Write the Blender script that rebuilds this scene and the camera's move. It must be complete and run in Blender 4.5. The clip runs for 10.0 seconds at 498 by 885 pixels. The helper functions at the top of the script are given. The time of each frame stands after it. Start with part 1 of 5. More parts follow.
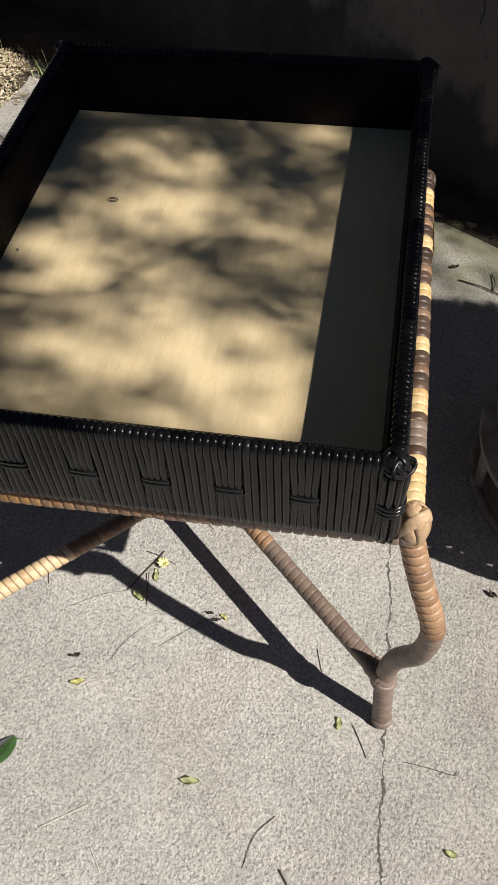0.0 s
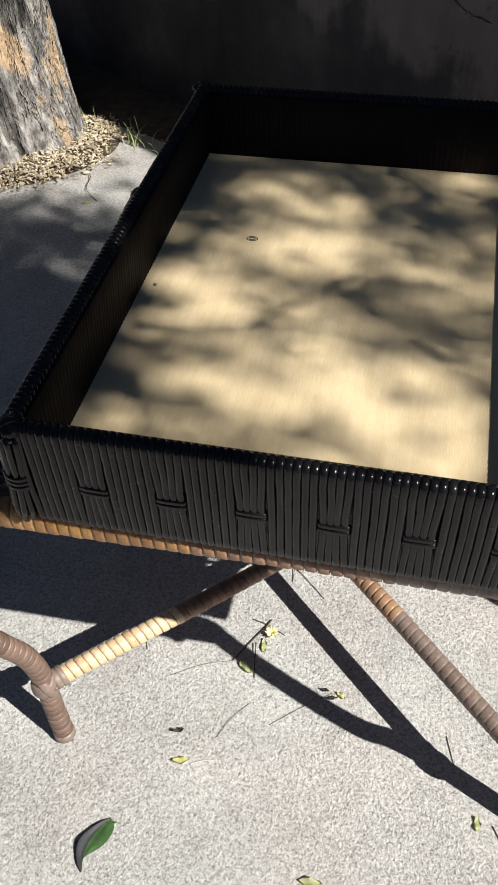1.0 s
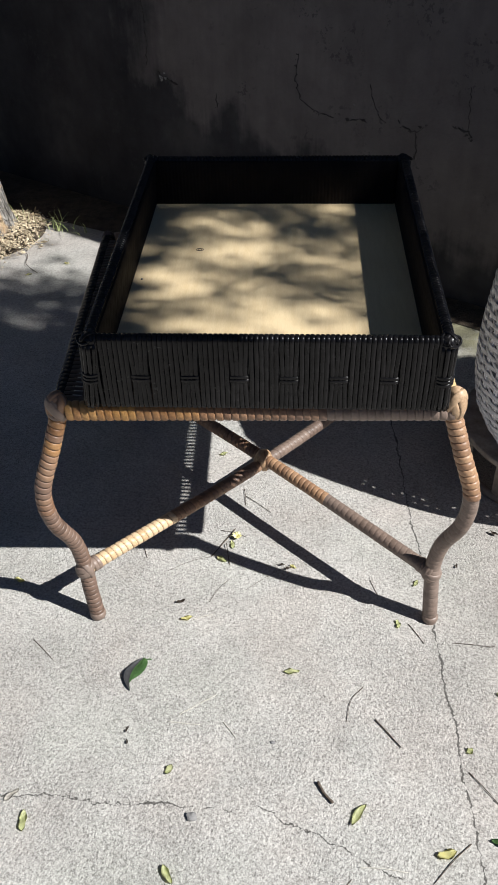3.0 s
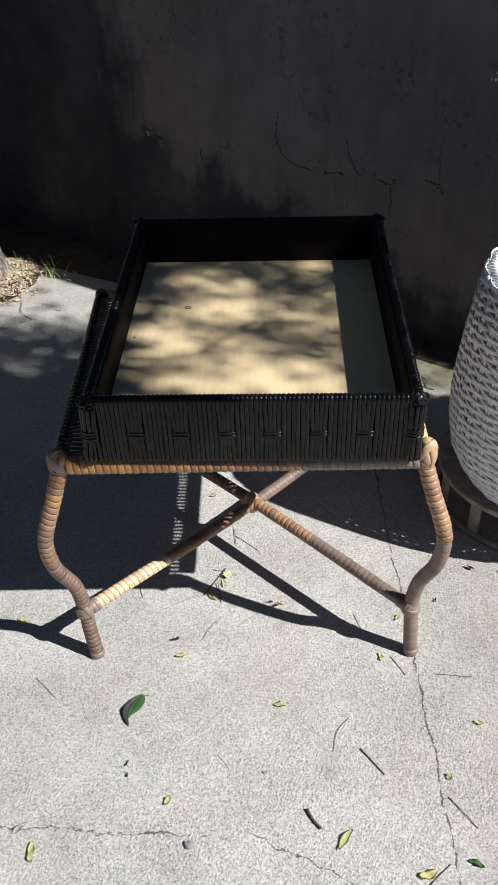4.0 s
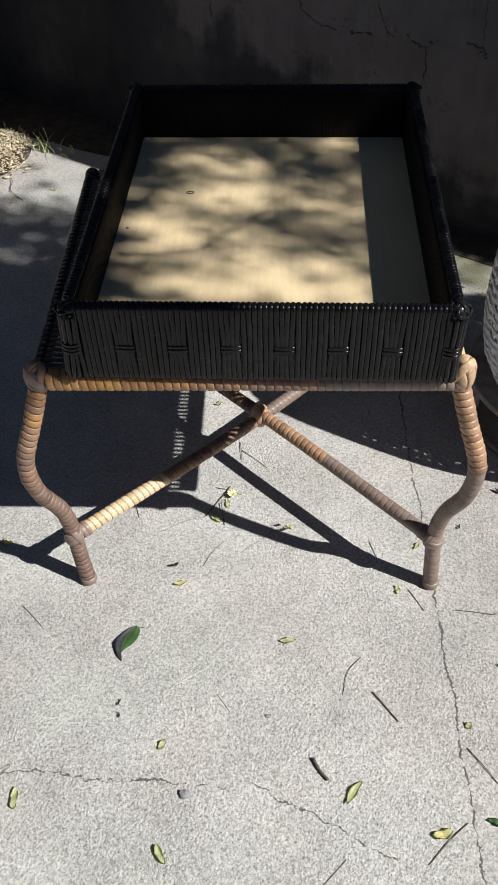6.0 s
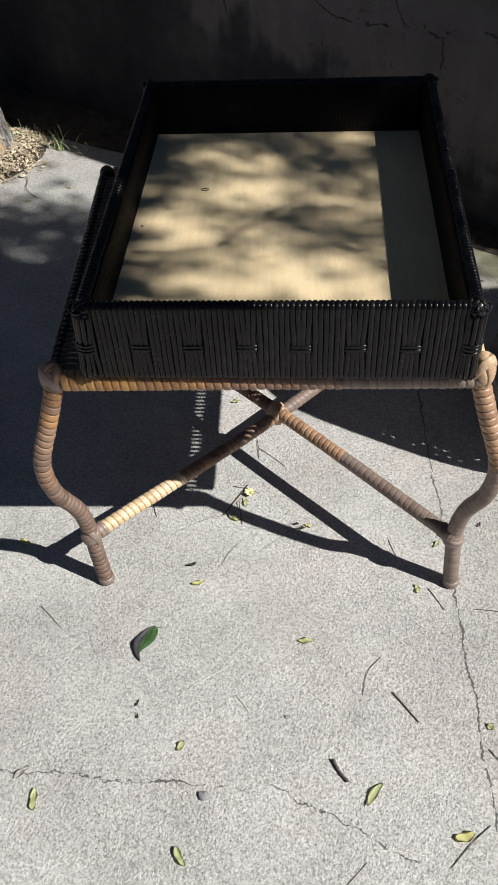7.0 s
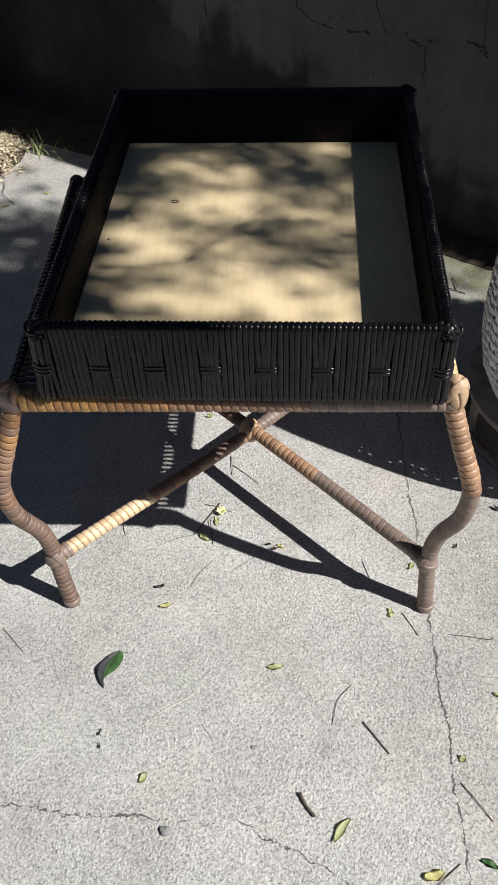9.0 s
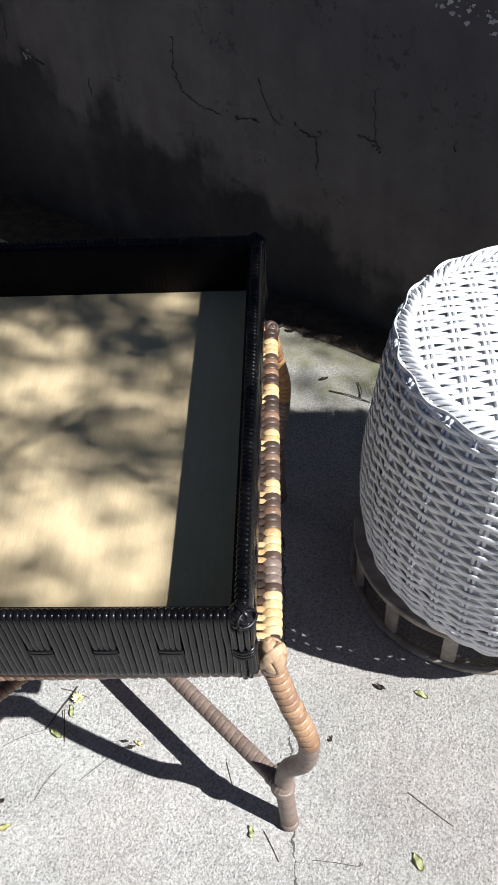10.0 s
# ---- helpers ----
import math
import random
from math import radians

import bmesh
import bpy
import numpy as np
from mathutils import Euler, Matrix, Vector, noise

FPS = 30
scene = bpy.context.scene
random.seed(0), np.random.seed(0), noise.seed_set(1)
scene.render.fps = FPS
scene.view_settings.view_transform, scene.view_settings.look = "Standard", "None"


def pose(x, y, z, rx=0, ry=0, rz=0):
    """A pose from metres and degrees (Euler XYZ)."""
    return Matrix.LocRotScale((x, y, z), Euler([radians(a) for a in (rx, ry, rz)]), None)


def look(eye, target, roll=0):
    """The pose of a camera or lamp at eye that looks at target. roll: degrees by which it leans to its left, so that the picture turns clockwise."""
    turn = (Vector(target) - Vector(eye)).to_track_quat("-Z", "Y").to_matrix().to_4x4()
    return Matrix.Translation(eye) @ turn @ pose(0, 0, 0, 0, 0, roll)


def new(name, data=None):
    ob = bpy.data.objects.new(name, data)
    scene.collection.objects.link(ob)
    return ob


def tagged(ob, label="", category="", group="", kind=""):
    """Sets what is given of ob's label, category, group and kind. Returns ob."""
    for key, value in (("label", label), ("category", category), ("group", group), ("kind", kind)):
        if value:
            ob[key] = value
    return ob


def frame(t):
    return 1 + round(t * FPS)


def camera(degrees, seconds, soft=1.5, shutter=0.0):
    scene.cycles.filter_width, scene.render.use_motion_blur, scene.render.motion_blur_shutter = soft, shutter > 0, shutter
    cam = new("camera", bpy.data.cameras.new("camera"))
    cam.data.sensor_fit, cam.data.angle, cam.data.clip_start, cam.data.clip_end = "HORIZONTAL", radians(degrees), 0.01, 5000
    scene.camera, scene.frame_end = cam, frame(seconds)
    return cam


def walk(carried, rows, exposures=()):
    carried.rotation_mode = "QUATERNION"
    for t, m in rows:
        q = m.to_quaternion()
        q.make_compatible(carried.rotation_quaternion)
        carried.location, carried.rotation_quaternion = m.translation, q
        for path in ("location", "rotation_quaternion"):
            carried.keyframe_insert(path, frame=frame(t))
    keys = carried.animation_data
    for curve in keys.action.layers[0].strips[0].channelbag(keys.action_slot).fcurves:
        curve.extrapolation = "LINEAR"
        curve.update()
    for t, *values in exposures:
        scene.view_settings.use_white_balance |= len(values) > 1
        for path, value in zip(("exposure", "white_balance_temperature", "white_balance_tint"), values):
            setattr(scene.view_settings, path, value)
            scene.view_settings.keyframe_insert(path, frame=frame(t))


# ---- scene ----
cam = camera(33.1, 10.0)
PATH = [
    (0, (0.218, -0.392, 1.013), (-0.068, 0.849, -0.53), -2.8),
    (0.5, (0.111, -0.396, 0.957), (-0.201, 0.942, -0.496), -1.6),
    (1, (0.093, -0.393, 0.938), (-0.284, 0.978, -0.469), -2.3),
    (1.5, (0.025, -0.565, 0.9), (-0.196, 0.889, -0.455), -0.2),
    (2, (0.043, -0.673, 0.868), (-0.105, 0.815, -0.461), -0.8),
    (2.5, (0.04, -0.761, 0.916), (-0.112, 0.792, -0.336), -1.1),
    (3, (0.066, -0.877, 1.038), (-0.062, 0.7, -0.186), -1.4),
    (4.3, (0.076, -0.925, 1.121), (-0.025, 0.692, -0.052), -1.8),
    (4.5, (0.078, -0.908, 1.107), (-0.018, 0.683, -0.101), -1.6),
    (5, (0.08, -0.83, 1.079), (-0.033, 0.649, -0.263), -2.6),
    (5.5, (0.07, -0.791, 1.063), (-0.038, 0.652, -0.317), -1.3),
    (7, (0.071, -0.762, 1.055), (-0.098, 0.659, -0.343), -3.4),
    (7.5, (0.072, -0.767, 1.056), (-0.088, 0.654, -0.341), -3.0),
    (8, (0.078, -0.765, 1.059), (-0.07, 0.657, -0.34), -2.3),
    (8.5, (0.086, -0.775, 1.062), (-0.061, 0.648, -0.335), -2.4),
    (9, (0.099, -0.716, 1.049), (-0.05, 0.708, -0.348), -2.5),
    (9.3, (0.134, -0.609, 1.04), (-0.018, 0.829, -0.341), -2.9),
    (9.5, (0.184, -0.518, 1.074), (0.005, 0.919, -0.307), -3.9),
    (9.6, (0.201, -0.487, 1.1), (0.031, 0.955, -0.275), -3.2),
    (9.8, (0.252, -0.432, 1.139), (0.087, 0.99, -0.258), -3.5),
    (10, (0.301, -0.398, 1.152), (0.155, 0.992, -0.279), -4.4),
]
EXPOSURES = [(0, 0.22, 6780, 10), (0.5, 0.43, 6720, 10), (1, 0.52, 6480, 10), (1.5, 0.50, 6400, 10), (2.5, 0.41, 6340, 10), (4.5, 0.48, 6260, 10),
             (5.5, 0.39, 6300, 10), (7.5, 0.33, 6340, 10), (9, 0.36, 6300, 10), (9.5, 0.45, 6240, 10), (10, 0.66, 6060, 10)]
walk(cam, [(t, look(eye, target, roll)) for t, eye, target, roll in PATH], EXPOSURES)

# ---- world, sun, exposure ----
SU, SV = 0.966, 0.354          # metres that a shadow runs west and north for each metre of height
SUN = Vector((SU, -SV, 1.0)).normalized()
world = bpy.data.worlds.new("world")
scene.world = world
world.use_nodes = True
wn = world.node_tree.nodes
sky = wn.new("ShaderNodeTexSky")
sky.sky_type = 'NISHITA'
sky.sun_disc = False
sky.sun_elevation = math.atan2(1.0, math.hypot(SU, SV))
sky.sun_rotation = math.atan2(SU, -SV)
sky.altitude, sky.air_density, sky.dust_density, sky.ozone_density = 3000, 0.48, 0.0, 3.5
wn["Background"].inputs[1].default_value = 0.056
world.node_tree.links.new(sky.outputs[0], wn["Background"].inputs[0])
sun_data = bpy.data.lights.new("sun", 'SUN')
sun_data.energy, sun_data.angle, sun_data.color = 5.0, radians(0.53), (1.0, 0.975, 0.93)
sun_lamp = new("sun", sun_data)
sun_lamp.matrix_world = look(SUN * 20, (0, 0, 0))

# ---- materials ----
def mat(name):
    m = bpy.data.materials.new(name)
    m.use_nodes = True
    nt = m.node_tree
    return m, nt, nt.nodes["Principled BSDF"]

def node(nt, kind, **values):
    n = nt.nodes.new(kind)
    for k, v in values.items():
        n.inputs[k.replace("_", " ")].default_value = v
    return n

def coords(nt, scale=(1, 1, 1), world_space=False):
    if world_space:
        src = nt.nodes.new("ShaderNodeNewGeometry").outputs["Position"]
    else:
        src = nt.nodes.new("ShaderNodeTexCoord").outputs["Object"]
    mp = nt.nodes.new("ShaderNodeMapping")
    mp.inputs["Scale"].default_value = scale
    nt.links.new(src, mp.inputs["Vector"])
    return mp.outputs["Vector"]

def noise_tex(nt, vec, scale, detail=4.0, rough=0.55):
    n = node(nt, "ShaderNodeTexNoise", Scale=scale, Detail=detail, Roughness=rough)
    nt.links.new(vec, n.inputs["Vector"])
    return n.outputs["Fac"]

def ramp(nt, fac, stops):
    r = nt.nodes.new("ShaderNodeValToRGB")
    e = r.color_ramp.elements
    while len(e) < len(stops):
        e.new(0.5)
    for el, (p, c) in zip(e, stops):
        el.position = p
        el.color = (*c, 1) if len(c) == 3 else c
    nt.links.new(fac, r.inputs[0])
    return r.outputs[0]

def mix(nt, fac, a, b, mode='MIX'):
    m = nt.nodes.new("ShaderNodeMix")
    m.data_type, m.blend_type = 'RGBA', mode
    for sock, v in ((m.inputs[0], fac), (m.inputs[6], a), (m.inputs[7], b)):
        if isinstance(v, (int, float)):
            sock.default_value = v
        elif isinstance(v, tuple):
            sock.default_value = (*v, 1)
        else:
            nt.links.new(v, sock)
    return m.outputs[2]

def calc(nt, op, a, b=0.0, c=0.0):
    m = nt.nodes.new("ShaderNodeMath")
    m.operation = op
    for sock, v in zip(m.inputs, (a, b, c)):
        if isinstance(v, (int, float)):
            sock.default_value = v
        else:
            nt.links.new(v, sock)
    return m.outputs[0]

def bump(nt, p, height, strength=0.5, distance=0.002):
    b = node(nt, "ShaderNodeBump", Strength=strength, Distance=distance)
    nt.links.new(height, b.inputs["Height"])
    nt.links.new(b.outputs[0], p.inputs["Normal"])

def finish(nt, p, colour, rough=0.6, spec=0.5):
    if isinstance(colour, tuple):
        p.inputs["Base Color"].default_value = (*colour, 1)
    else:
        nt.links.new(colour, p.inputs["Base Color"])
    if isinstance(rough, (int, float)):
        p.inputs["Roughness"].default_value = rough
    else:
        nt.links.new(rough, p.inputs["Roughness"])
    p.inputs["Specular IOR Level"].default_value = spec

def make_concrete():
    m, nt, p = mat("concrete")
    line = coords(nt, world_space=True)
    move = nt.nodes.new("ShaderNodeVectorMath")
    move.operation = 'ADD'
    move.inputs[1].default_value = (13.71, 7.37, 3.13)
    nt.links.new(line, move.inputs[0])
    v = move.outputs[0]
    fine = noise_tex(nt, v, 430, 2, 0.75)
    grit = noise_tex(nt, v, 225, 4, 0.72)
    blot = noise_tex(nt, v, 9, 5, 0.6)
    wide = noise_tex(nt, v, 1.7, 3, 0.5)
    col = ramp(nt, grit, [(0.34, (0.27, 0.263, 0.250)), (0.47, (0.52, 0.513, 0.493)), (0.62, (0.75, 0.743, 0.72))])
    col = mix(nt, 0.30, col, ramp(nt, fine, [(0.40, (0.18, 0.175, 0.168)), (0.485, (0.55, 0.545, 0.525)), (0.58, (0.84, 0.835, 0.815))]))
    mid = noise_tex(nt, v, 52, 5, 0.7)
    col = mix(nt, 0.32, col, ramp(nt, mid, [(0.34, (0.72, 0.71, 0.70)), (0.50, (1.0, 1.0, 1.0)), (0.64, (1.16, 1.16, 1.15))]), 'MULTIPLY')
    pit = nt.nodes.new("ShaderNodeTexVoronoi")
    pit.inputs["Scale"].default_value = 150
    nt.links.new(v, pit.inputs["Vector"])
    holes = calc(nt, 'MULTIPLY', calc(nt, 'LESS_THAN', pit.outputs["Distance"], 0.22), calc(nt, 'GREATER_THAN', mid, 0.52))
    col = mix(nt, calc(nt, 'MULTIPLY', holes, 0.45), col, (0.17, 0.165, 0.155))
    col = mix(nt, 1.0, col, ramp(nt, blot, [(0.30, (0.735, 0.725, 0.71)), (0.65, (0.90, 0.89, 0.875))]), 'MULTIPLY')
    col = mix(nt, 0.7, col, ramp(nt, wide, [(0.35, (0.88, 0.86, 0.84)), (0.65, (1.06, 1.05, 1.04))]), 'MULTIPLY')
    # faint greenish and pinkish tinges of algae and rust
    tinge = noise_tex(nt, v, 5.2, 4, 0.6)
    col = mix(nt, 1.0, col, ramp(nt, tinge, [(0.36, (0.985, 1.005, 0.99)), (0.5, (1, 1, 1)), (0.64, (1.02, 0.995, 0.985))]), 'MULTIPLY')
    rough = noise_tex(nt, v, 270, 3, 0.62)
    worn = ramp(nt, noise_tex(nt, v, 5.5, 4, 0.6), [(0.36, (0.35, 0.35, 0.35)), (0.56, (1, 1, 1))])
    stone = nt.nodes.new("ShaderNodeTexVoronoi")
    stone.inputs["Scale"].default_value = 95
    nt.links.new(v, stone.inputs["Vector"])
    chip = calc(nt, 'LESS_THAN', stone.outputs["Distance"], 0.14)
    col = mix(nt, calc(nt, 'MULTIPLY', chip, 0.35), col, (0.62, 0.60, 0.57))
    sep = nt.nodes.new("ShaderNodeSeparateXYZ")
    nt.links.new(line, sep.inputs[0])
    x, y = sep.outputs[0], sep.outputs[1]
    # thin greenish moss film where the slab meets the wall
    film = calc(nt, 'MULTIPLY', ramp(nt, calc(nt, 'ADD', y, calc(nt, 'MULTIPLY', blot, 0.12)), [(0.83, (0, 0, 0)), (0.93, (1, 1, 1))]), ramp(nt, calc(nt, 'ADD', x, calc(nt, 'MULTIPLY', mid, 0.06)), [(0.10, (0, 0, 0)), (0.22, (1, 1, 1))]))
    near = calc(nt, 'ADD', calc(nt, 'ADD', y, calc(nt, 'MULTIPLY', x, 0.62)), calc(nt, 'MULTIPLY', blot, 0.2))
    film = calc(nt, 'MULTIPLY', film, calc(nt, 'MULTIPLY', calc(nt, 'LESS_THAN', near, 1.5), calc(nt, 'LESS_THAN', x, 0.9)))
    film = calc(nt, 'MULTIPLY', film, ramp(nt, noise_tex(nt, v, 13, 5, 0.65), [(0.38, (0.25, 0.25, 0.25)), (0.58, (0.95, 0.95, 0.95))]))
    col = mix(nt, film, col, (0.27, 0.265, 0.165))
    # the two hairline cracks: winding lines across the slab
    w1 = calc(nt, 'ADD', calc(nt, 'MULTIPLY', calc(nt, 'SUBTRACT', noise_tex(nt, line, 14, 4, 0.6), 0.5), 0.024), calc(nt, 'MULTIPLY', calc(nt, 'SUBTRACT', noise_tex(nt, line, 75, 4, 0.7), 0.5), 0.012))
    w2 = calc(nt, 'MULTIPLY', calc(nt, 'SUBTRACT', noise_tex(nt, line, 17, 6, 0.7), 0.5), 0.050)
    l1 = calc(nt, 'ADD', calc(nt, 'SUBTRACT', x, 0.278), calc(nt, 'ADD', calc(nt, 'MULTIPLY', y, 0.052), w1))
    l2 = calc(nt, 'ADD', calc(nt, 'ADD', y, 0.312), calc(nt, 'ADD', calc(nt, 'MULTIPLY', calc(nt, 'MAXIMUM', calc(nt, 'ADD', x, -0.02), 0.0), 0.42), w2))
    wid1 = calc(nt, 'ADD', calc(nt, 'MULTIPLY', noise_tex(nt, line, 40, 5, 0.75), 0.0086), -0.0031)
    wid2 = calc(nt, 'ADD', calc(nt, 'MULTIPLY', noise_tex(nt, line, 40, 3, 0.6), 0.0075), -0.0030)
    c1 = calc(nt, 'LESS_THAN', calc(nt, 'ABSOLUTE', l1), wid1)
    c2 = calc(nt, 'LESS_THAN', calc(nt, 'ABSOLUTE', l2), wid2)
    near2 = calc(nt, 'LESS_THAN', x, 0.20)
    crack = calc(nt, 'MAXIMUM', c1, calc(nt, 'MULTIPLY', c2, near2))
    # the slab east of the long crack is a little darker and pinker
    east = calc(nt, 'ADD', calc(nt, 'ADD', l1, 0.5), calc(nt, 'MULTIPLY', calc(nt, 'SUBTRACT', blot, 0.5), 0.3))
    col = mix(nt, 1.0, col, ramp(nt, east, [(0.38, (1, 1, 1)), (0.62, (0.90, 0.878, 0.868))]), 'MULTIPLY')
    col = mix(nt, calc(nt, 'MULTIPLY', crack, 0.85), col, (0.07, 0.066, 0.06))
    h = calc(nt, 'ADD', calc(nt, 'MULTIPLY', fine, 0.28), calc(nt, 'MULTIPLY', grit, 0.9))
    h = calc(nt, 'SUBTRACT', calc(nt, 'ADD', h, calc(nt, 'MULTIPLY', mid, 0.7)), calc(nt, 'ADD', calc(nt, 'MULTIPLY', crack, 1.5), calc(nt, 'MULTIPLY', holes, 0.4)))
    h = calc(nt, 'ADD', h, calc(nt, 'MULTIPLY', calc(nt, 'MULTIPLY', rough, worn), 1.5))
    bump(nt, p, h, 1.0, 0.0018)
    finish(nt, p, col, 0.9, 0.3)
    return m

def make_cane(name, light, mid, dark, dust):
    """Wrapped rattan peel: every turn of the wrap has its own tone."""
    m, nt, p = mat(name)
    v = coords(nt, world_space=True)
    att = nt.nodes.new("ShaderNodeAttribute")
    att.attribute_name = "tone"
    info = nt.nodes.new("ShaderNodeObjectInfo").outputs["Random"]
    own = calc(nt, 'FRACT', calc(nt, 'ADD', att.outputs["Fac"], info))
    col = ramp(nt, own, [(0.0, dark), (0.35, mid), (1.0, light)])
    streak = noise_tex(nt, v, 240, 3, 0.6)
    col = mix(nt, 0.7, col, ramp(nt, streak, [(0.3, (0.62, 0.58, 0.55)), (0.7, (1.15, 1.12, 1.1))]), 'MULTIPLY')
    worn = noise_tex(nt, v, 7, 3, 0.6)
    fac = calc(nt, 'MULTIPLY', ramp(nt, worn, [(0.40, (0, 0, 0)), (0.62, (1, 1, 1))]), dust)
    col = mix(nt, fac, col, (0.24, 0.185, 0.155))
    bump(nt, p, streak, 0.25, 0.0008)
    finish(nt, p, col, ramp(nt, streak, [(0.2, (0.34,) * 3), (0.8, (0.58,) * 3)]), 0.5)
    return m

def make_black_wicker():
    m, nt, p = mat("black_wicker")
    v = coords(nt, world_space=True)
    dust = noise_tex(nt, v, 60, 5, 0.65)
    info = nt.nodes.new("ShaderNodeObjectInfo").outputs["Random"]
    col = ramp(nt, dust, [(0.35, (0.0052, 0.0050, 0.0057)), (0.75, (0.0145, 0.0138, 0.0148))])
    col = mix(nt, 0.5, col, ramp(nt, info, [(0, (0.6, 0.6, 0.6)), (1, (1.5, 1.45, 1.4))]), 'MULTIPLY')
    bump(nt, p, noise_tex(nt, v, 300, 3, 0.6), 0.2, 0.0006)
    finish(nt, p, col, ramp(nt, dust, [(0.3, (0.14,) * 3), (0.75, (0.31,) * 3)]), 0.23)
    return m

def make_board():
    m, nt, p = mat("plywood")
    v = coords(nt, (30, 4, 30))
    v2 = coords(nt)
    grain = noise_tex(nt, v, 4.0, 5, 0.6)
    fine = noise_tex(nt, coords(nt, (300, 40, 300)), 3.0, 4, 0.6)
    blot = noise_tex(nt, v2, 6, 4, 0.6)
    col = ramp(nt, grain, [(0.25, (0.68, 0.53, 0.315)), (0.75, (0.765, 0.625, 0.405))])
    col = mix(nt, 0.5, col, ramp(nt, fine, [(0.3, (0.86, 0.84, 0.81)), (0.7, (1.06, 1.05, 1.04))]), 'MULTIPLY')
    col = mix(nt, 0.6, col, ramp(nt, blot, [(0.3, (0.88, 0.86, 0.82)), (0.7, (1.05, 1.05, 1.03))]), 'MULTIPLY')
    bump(nt, p, fine, 0.25, 0.0008)
    finish(nt, p, col, 0.62, 0.3)
    return m

def make_plain(name, a, b, scale=40, rough=0.7, spec=0.4, relief=0.3, depth=0.001, detail=5, per_object=0.0):
    m, nt, p = mat(name)
    v = coords(nt, world_space=True)
    n = noise_tex(nt, v, scale, detail, 0.62)
    n2 = noise_tex(nt, v, scale * 6, 3, 0.6)
    col = ramp(nt, n, [(0.3, a), (0.7, b)])
    col = mix(nt, 0.5, col, ramp(nt, n2, [(0.3, (0.72, 0.72, 0.72)), (0.7, (1.15, 1.15, 1.15))]), 'MULTIPLY')
    if per_object:
        info = nt.nodes.new("ShaderNodeNewGeometry").outputs["Random Per Island"]
        col = mix(nt, per_object, col, ramp(nt, info, [(0, (0.45, 0.42, 0.4)), (1, (1.3, 1.28, 1.2))]), 'MULTIPLY')
    bump(nt, p, calc(nt, 'ADD', n, calc(nt, 'MULTIPLY', n2, 0.5)), relief, depth)
    finish(nt, p, col, rough, spec)
    return m

def make_wall():
    """Dark plaster, paler brown-grey above a ragged edge that falls towards the east."""
    m, nt, p = mat("dark_plaster")
    v = coords(nt, world_space=True)
    big = noise_tex(nt, v, 2.6, 5, 0.6)
    mid = noise_tex(nt, v, 16, 5, 0.65)
    fine = noise_tex(nt, v, 160, 3, 0.6)
    streak = noise_tex(nt, coords(nt, (1, 1, 0.12), True), 24, 4, 0.6)
    sep = nt.nodes.new("ShaderNodeSeparateXYZ")
    nt.links.new(v, sep.inputs[0])
    x, z = sep.outputs[0], sep.outputs[2]
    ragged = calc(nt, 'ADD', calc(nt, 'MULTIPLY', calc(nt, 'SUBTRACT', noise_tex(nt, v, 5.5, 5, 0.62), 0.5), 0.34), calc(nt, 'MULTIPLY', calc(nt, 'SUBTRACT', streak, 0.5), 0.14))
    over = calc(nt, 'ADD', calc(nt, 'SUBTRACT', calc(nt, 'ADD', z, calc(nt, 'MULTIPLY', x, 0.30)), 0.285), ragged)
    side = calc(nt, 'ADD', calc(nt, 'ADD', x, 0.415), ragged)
    pale_part = calc(nt, 'MINIMUM', ramp(nt, calc(nt, 'ADD', over, 0.5), [(0.475, (0, 0, 0)), (0.545, (1, 1, 1))]), ramp(nt, calc(nt, 'ADD', side, 0.5), [(0.45, (0, 0, 0)), (0.57, (1, 1, 1))]))
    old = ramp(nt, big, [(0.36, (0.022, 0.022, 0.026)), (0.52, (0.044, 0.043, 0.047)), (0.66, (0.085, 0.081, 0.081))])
    pale_tone = ramp(nt, big, [(0.34, (0.126, 0.113, 0.111)), (0.66, (0.160, 0.144, 0.139))])
    col = mix(nt, pale_part, old, pale_tone)
    col = mix(nt, 0.55, col, ramp(nt, mid, [(0.3, (0.72, 0.70, 0.68)), (0.7, (1.18, 1.16, 1.14))]), 'MULTIPLY')
    col = mix(nt, 0.5, col, ramp(nt, streak, [(0.3, (0.78, 0.77, 0.77)), (0.6, (1.06, 1.06, 1.06))]), 'MULTIPLY')
    # pitted patches high up
    pits = calc(nt, 'MULTIPLY', calc(nt, 'GREATER_THAN', noise_tex(nt, v, 60, 4, 0.7), 0.58), ramp(nt, noise_tex(nt, v, 7, 3, 0.6), [(0.52, (0, 0, 0)), (0.62, (1, 1, 1))]))
    col = mix(nt, calc(nt, 'MULTIPLY', pits, 0.55), col, (0.045, 0.043, 0.043))
    h = calc(nt, 'ADD', calc(nt, 'ADD', mid, calc(nt, 'MULTIPLY', fine, 0.35)), calc(nt, 'SUBTRACT', calc(nt, 'MULTIPLY', pale_part, 0.4), calc(nt, 'MULTIPLY', pits, 0.4)))
    bump(nt, p, h, 0.6, 0.006)
    finish(nt, p, col, 0.85, 0.3)
    return m

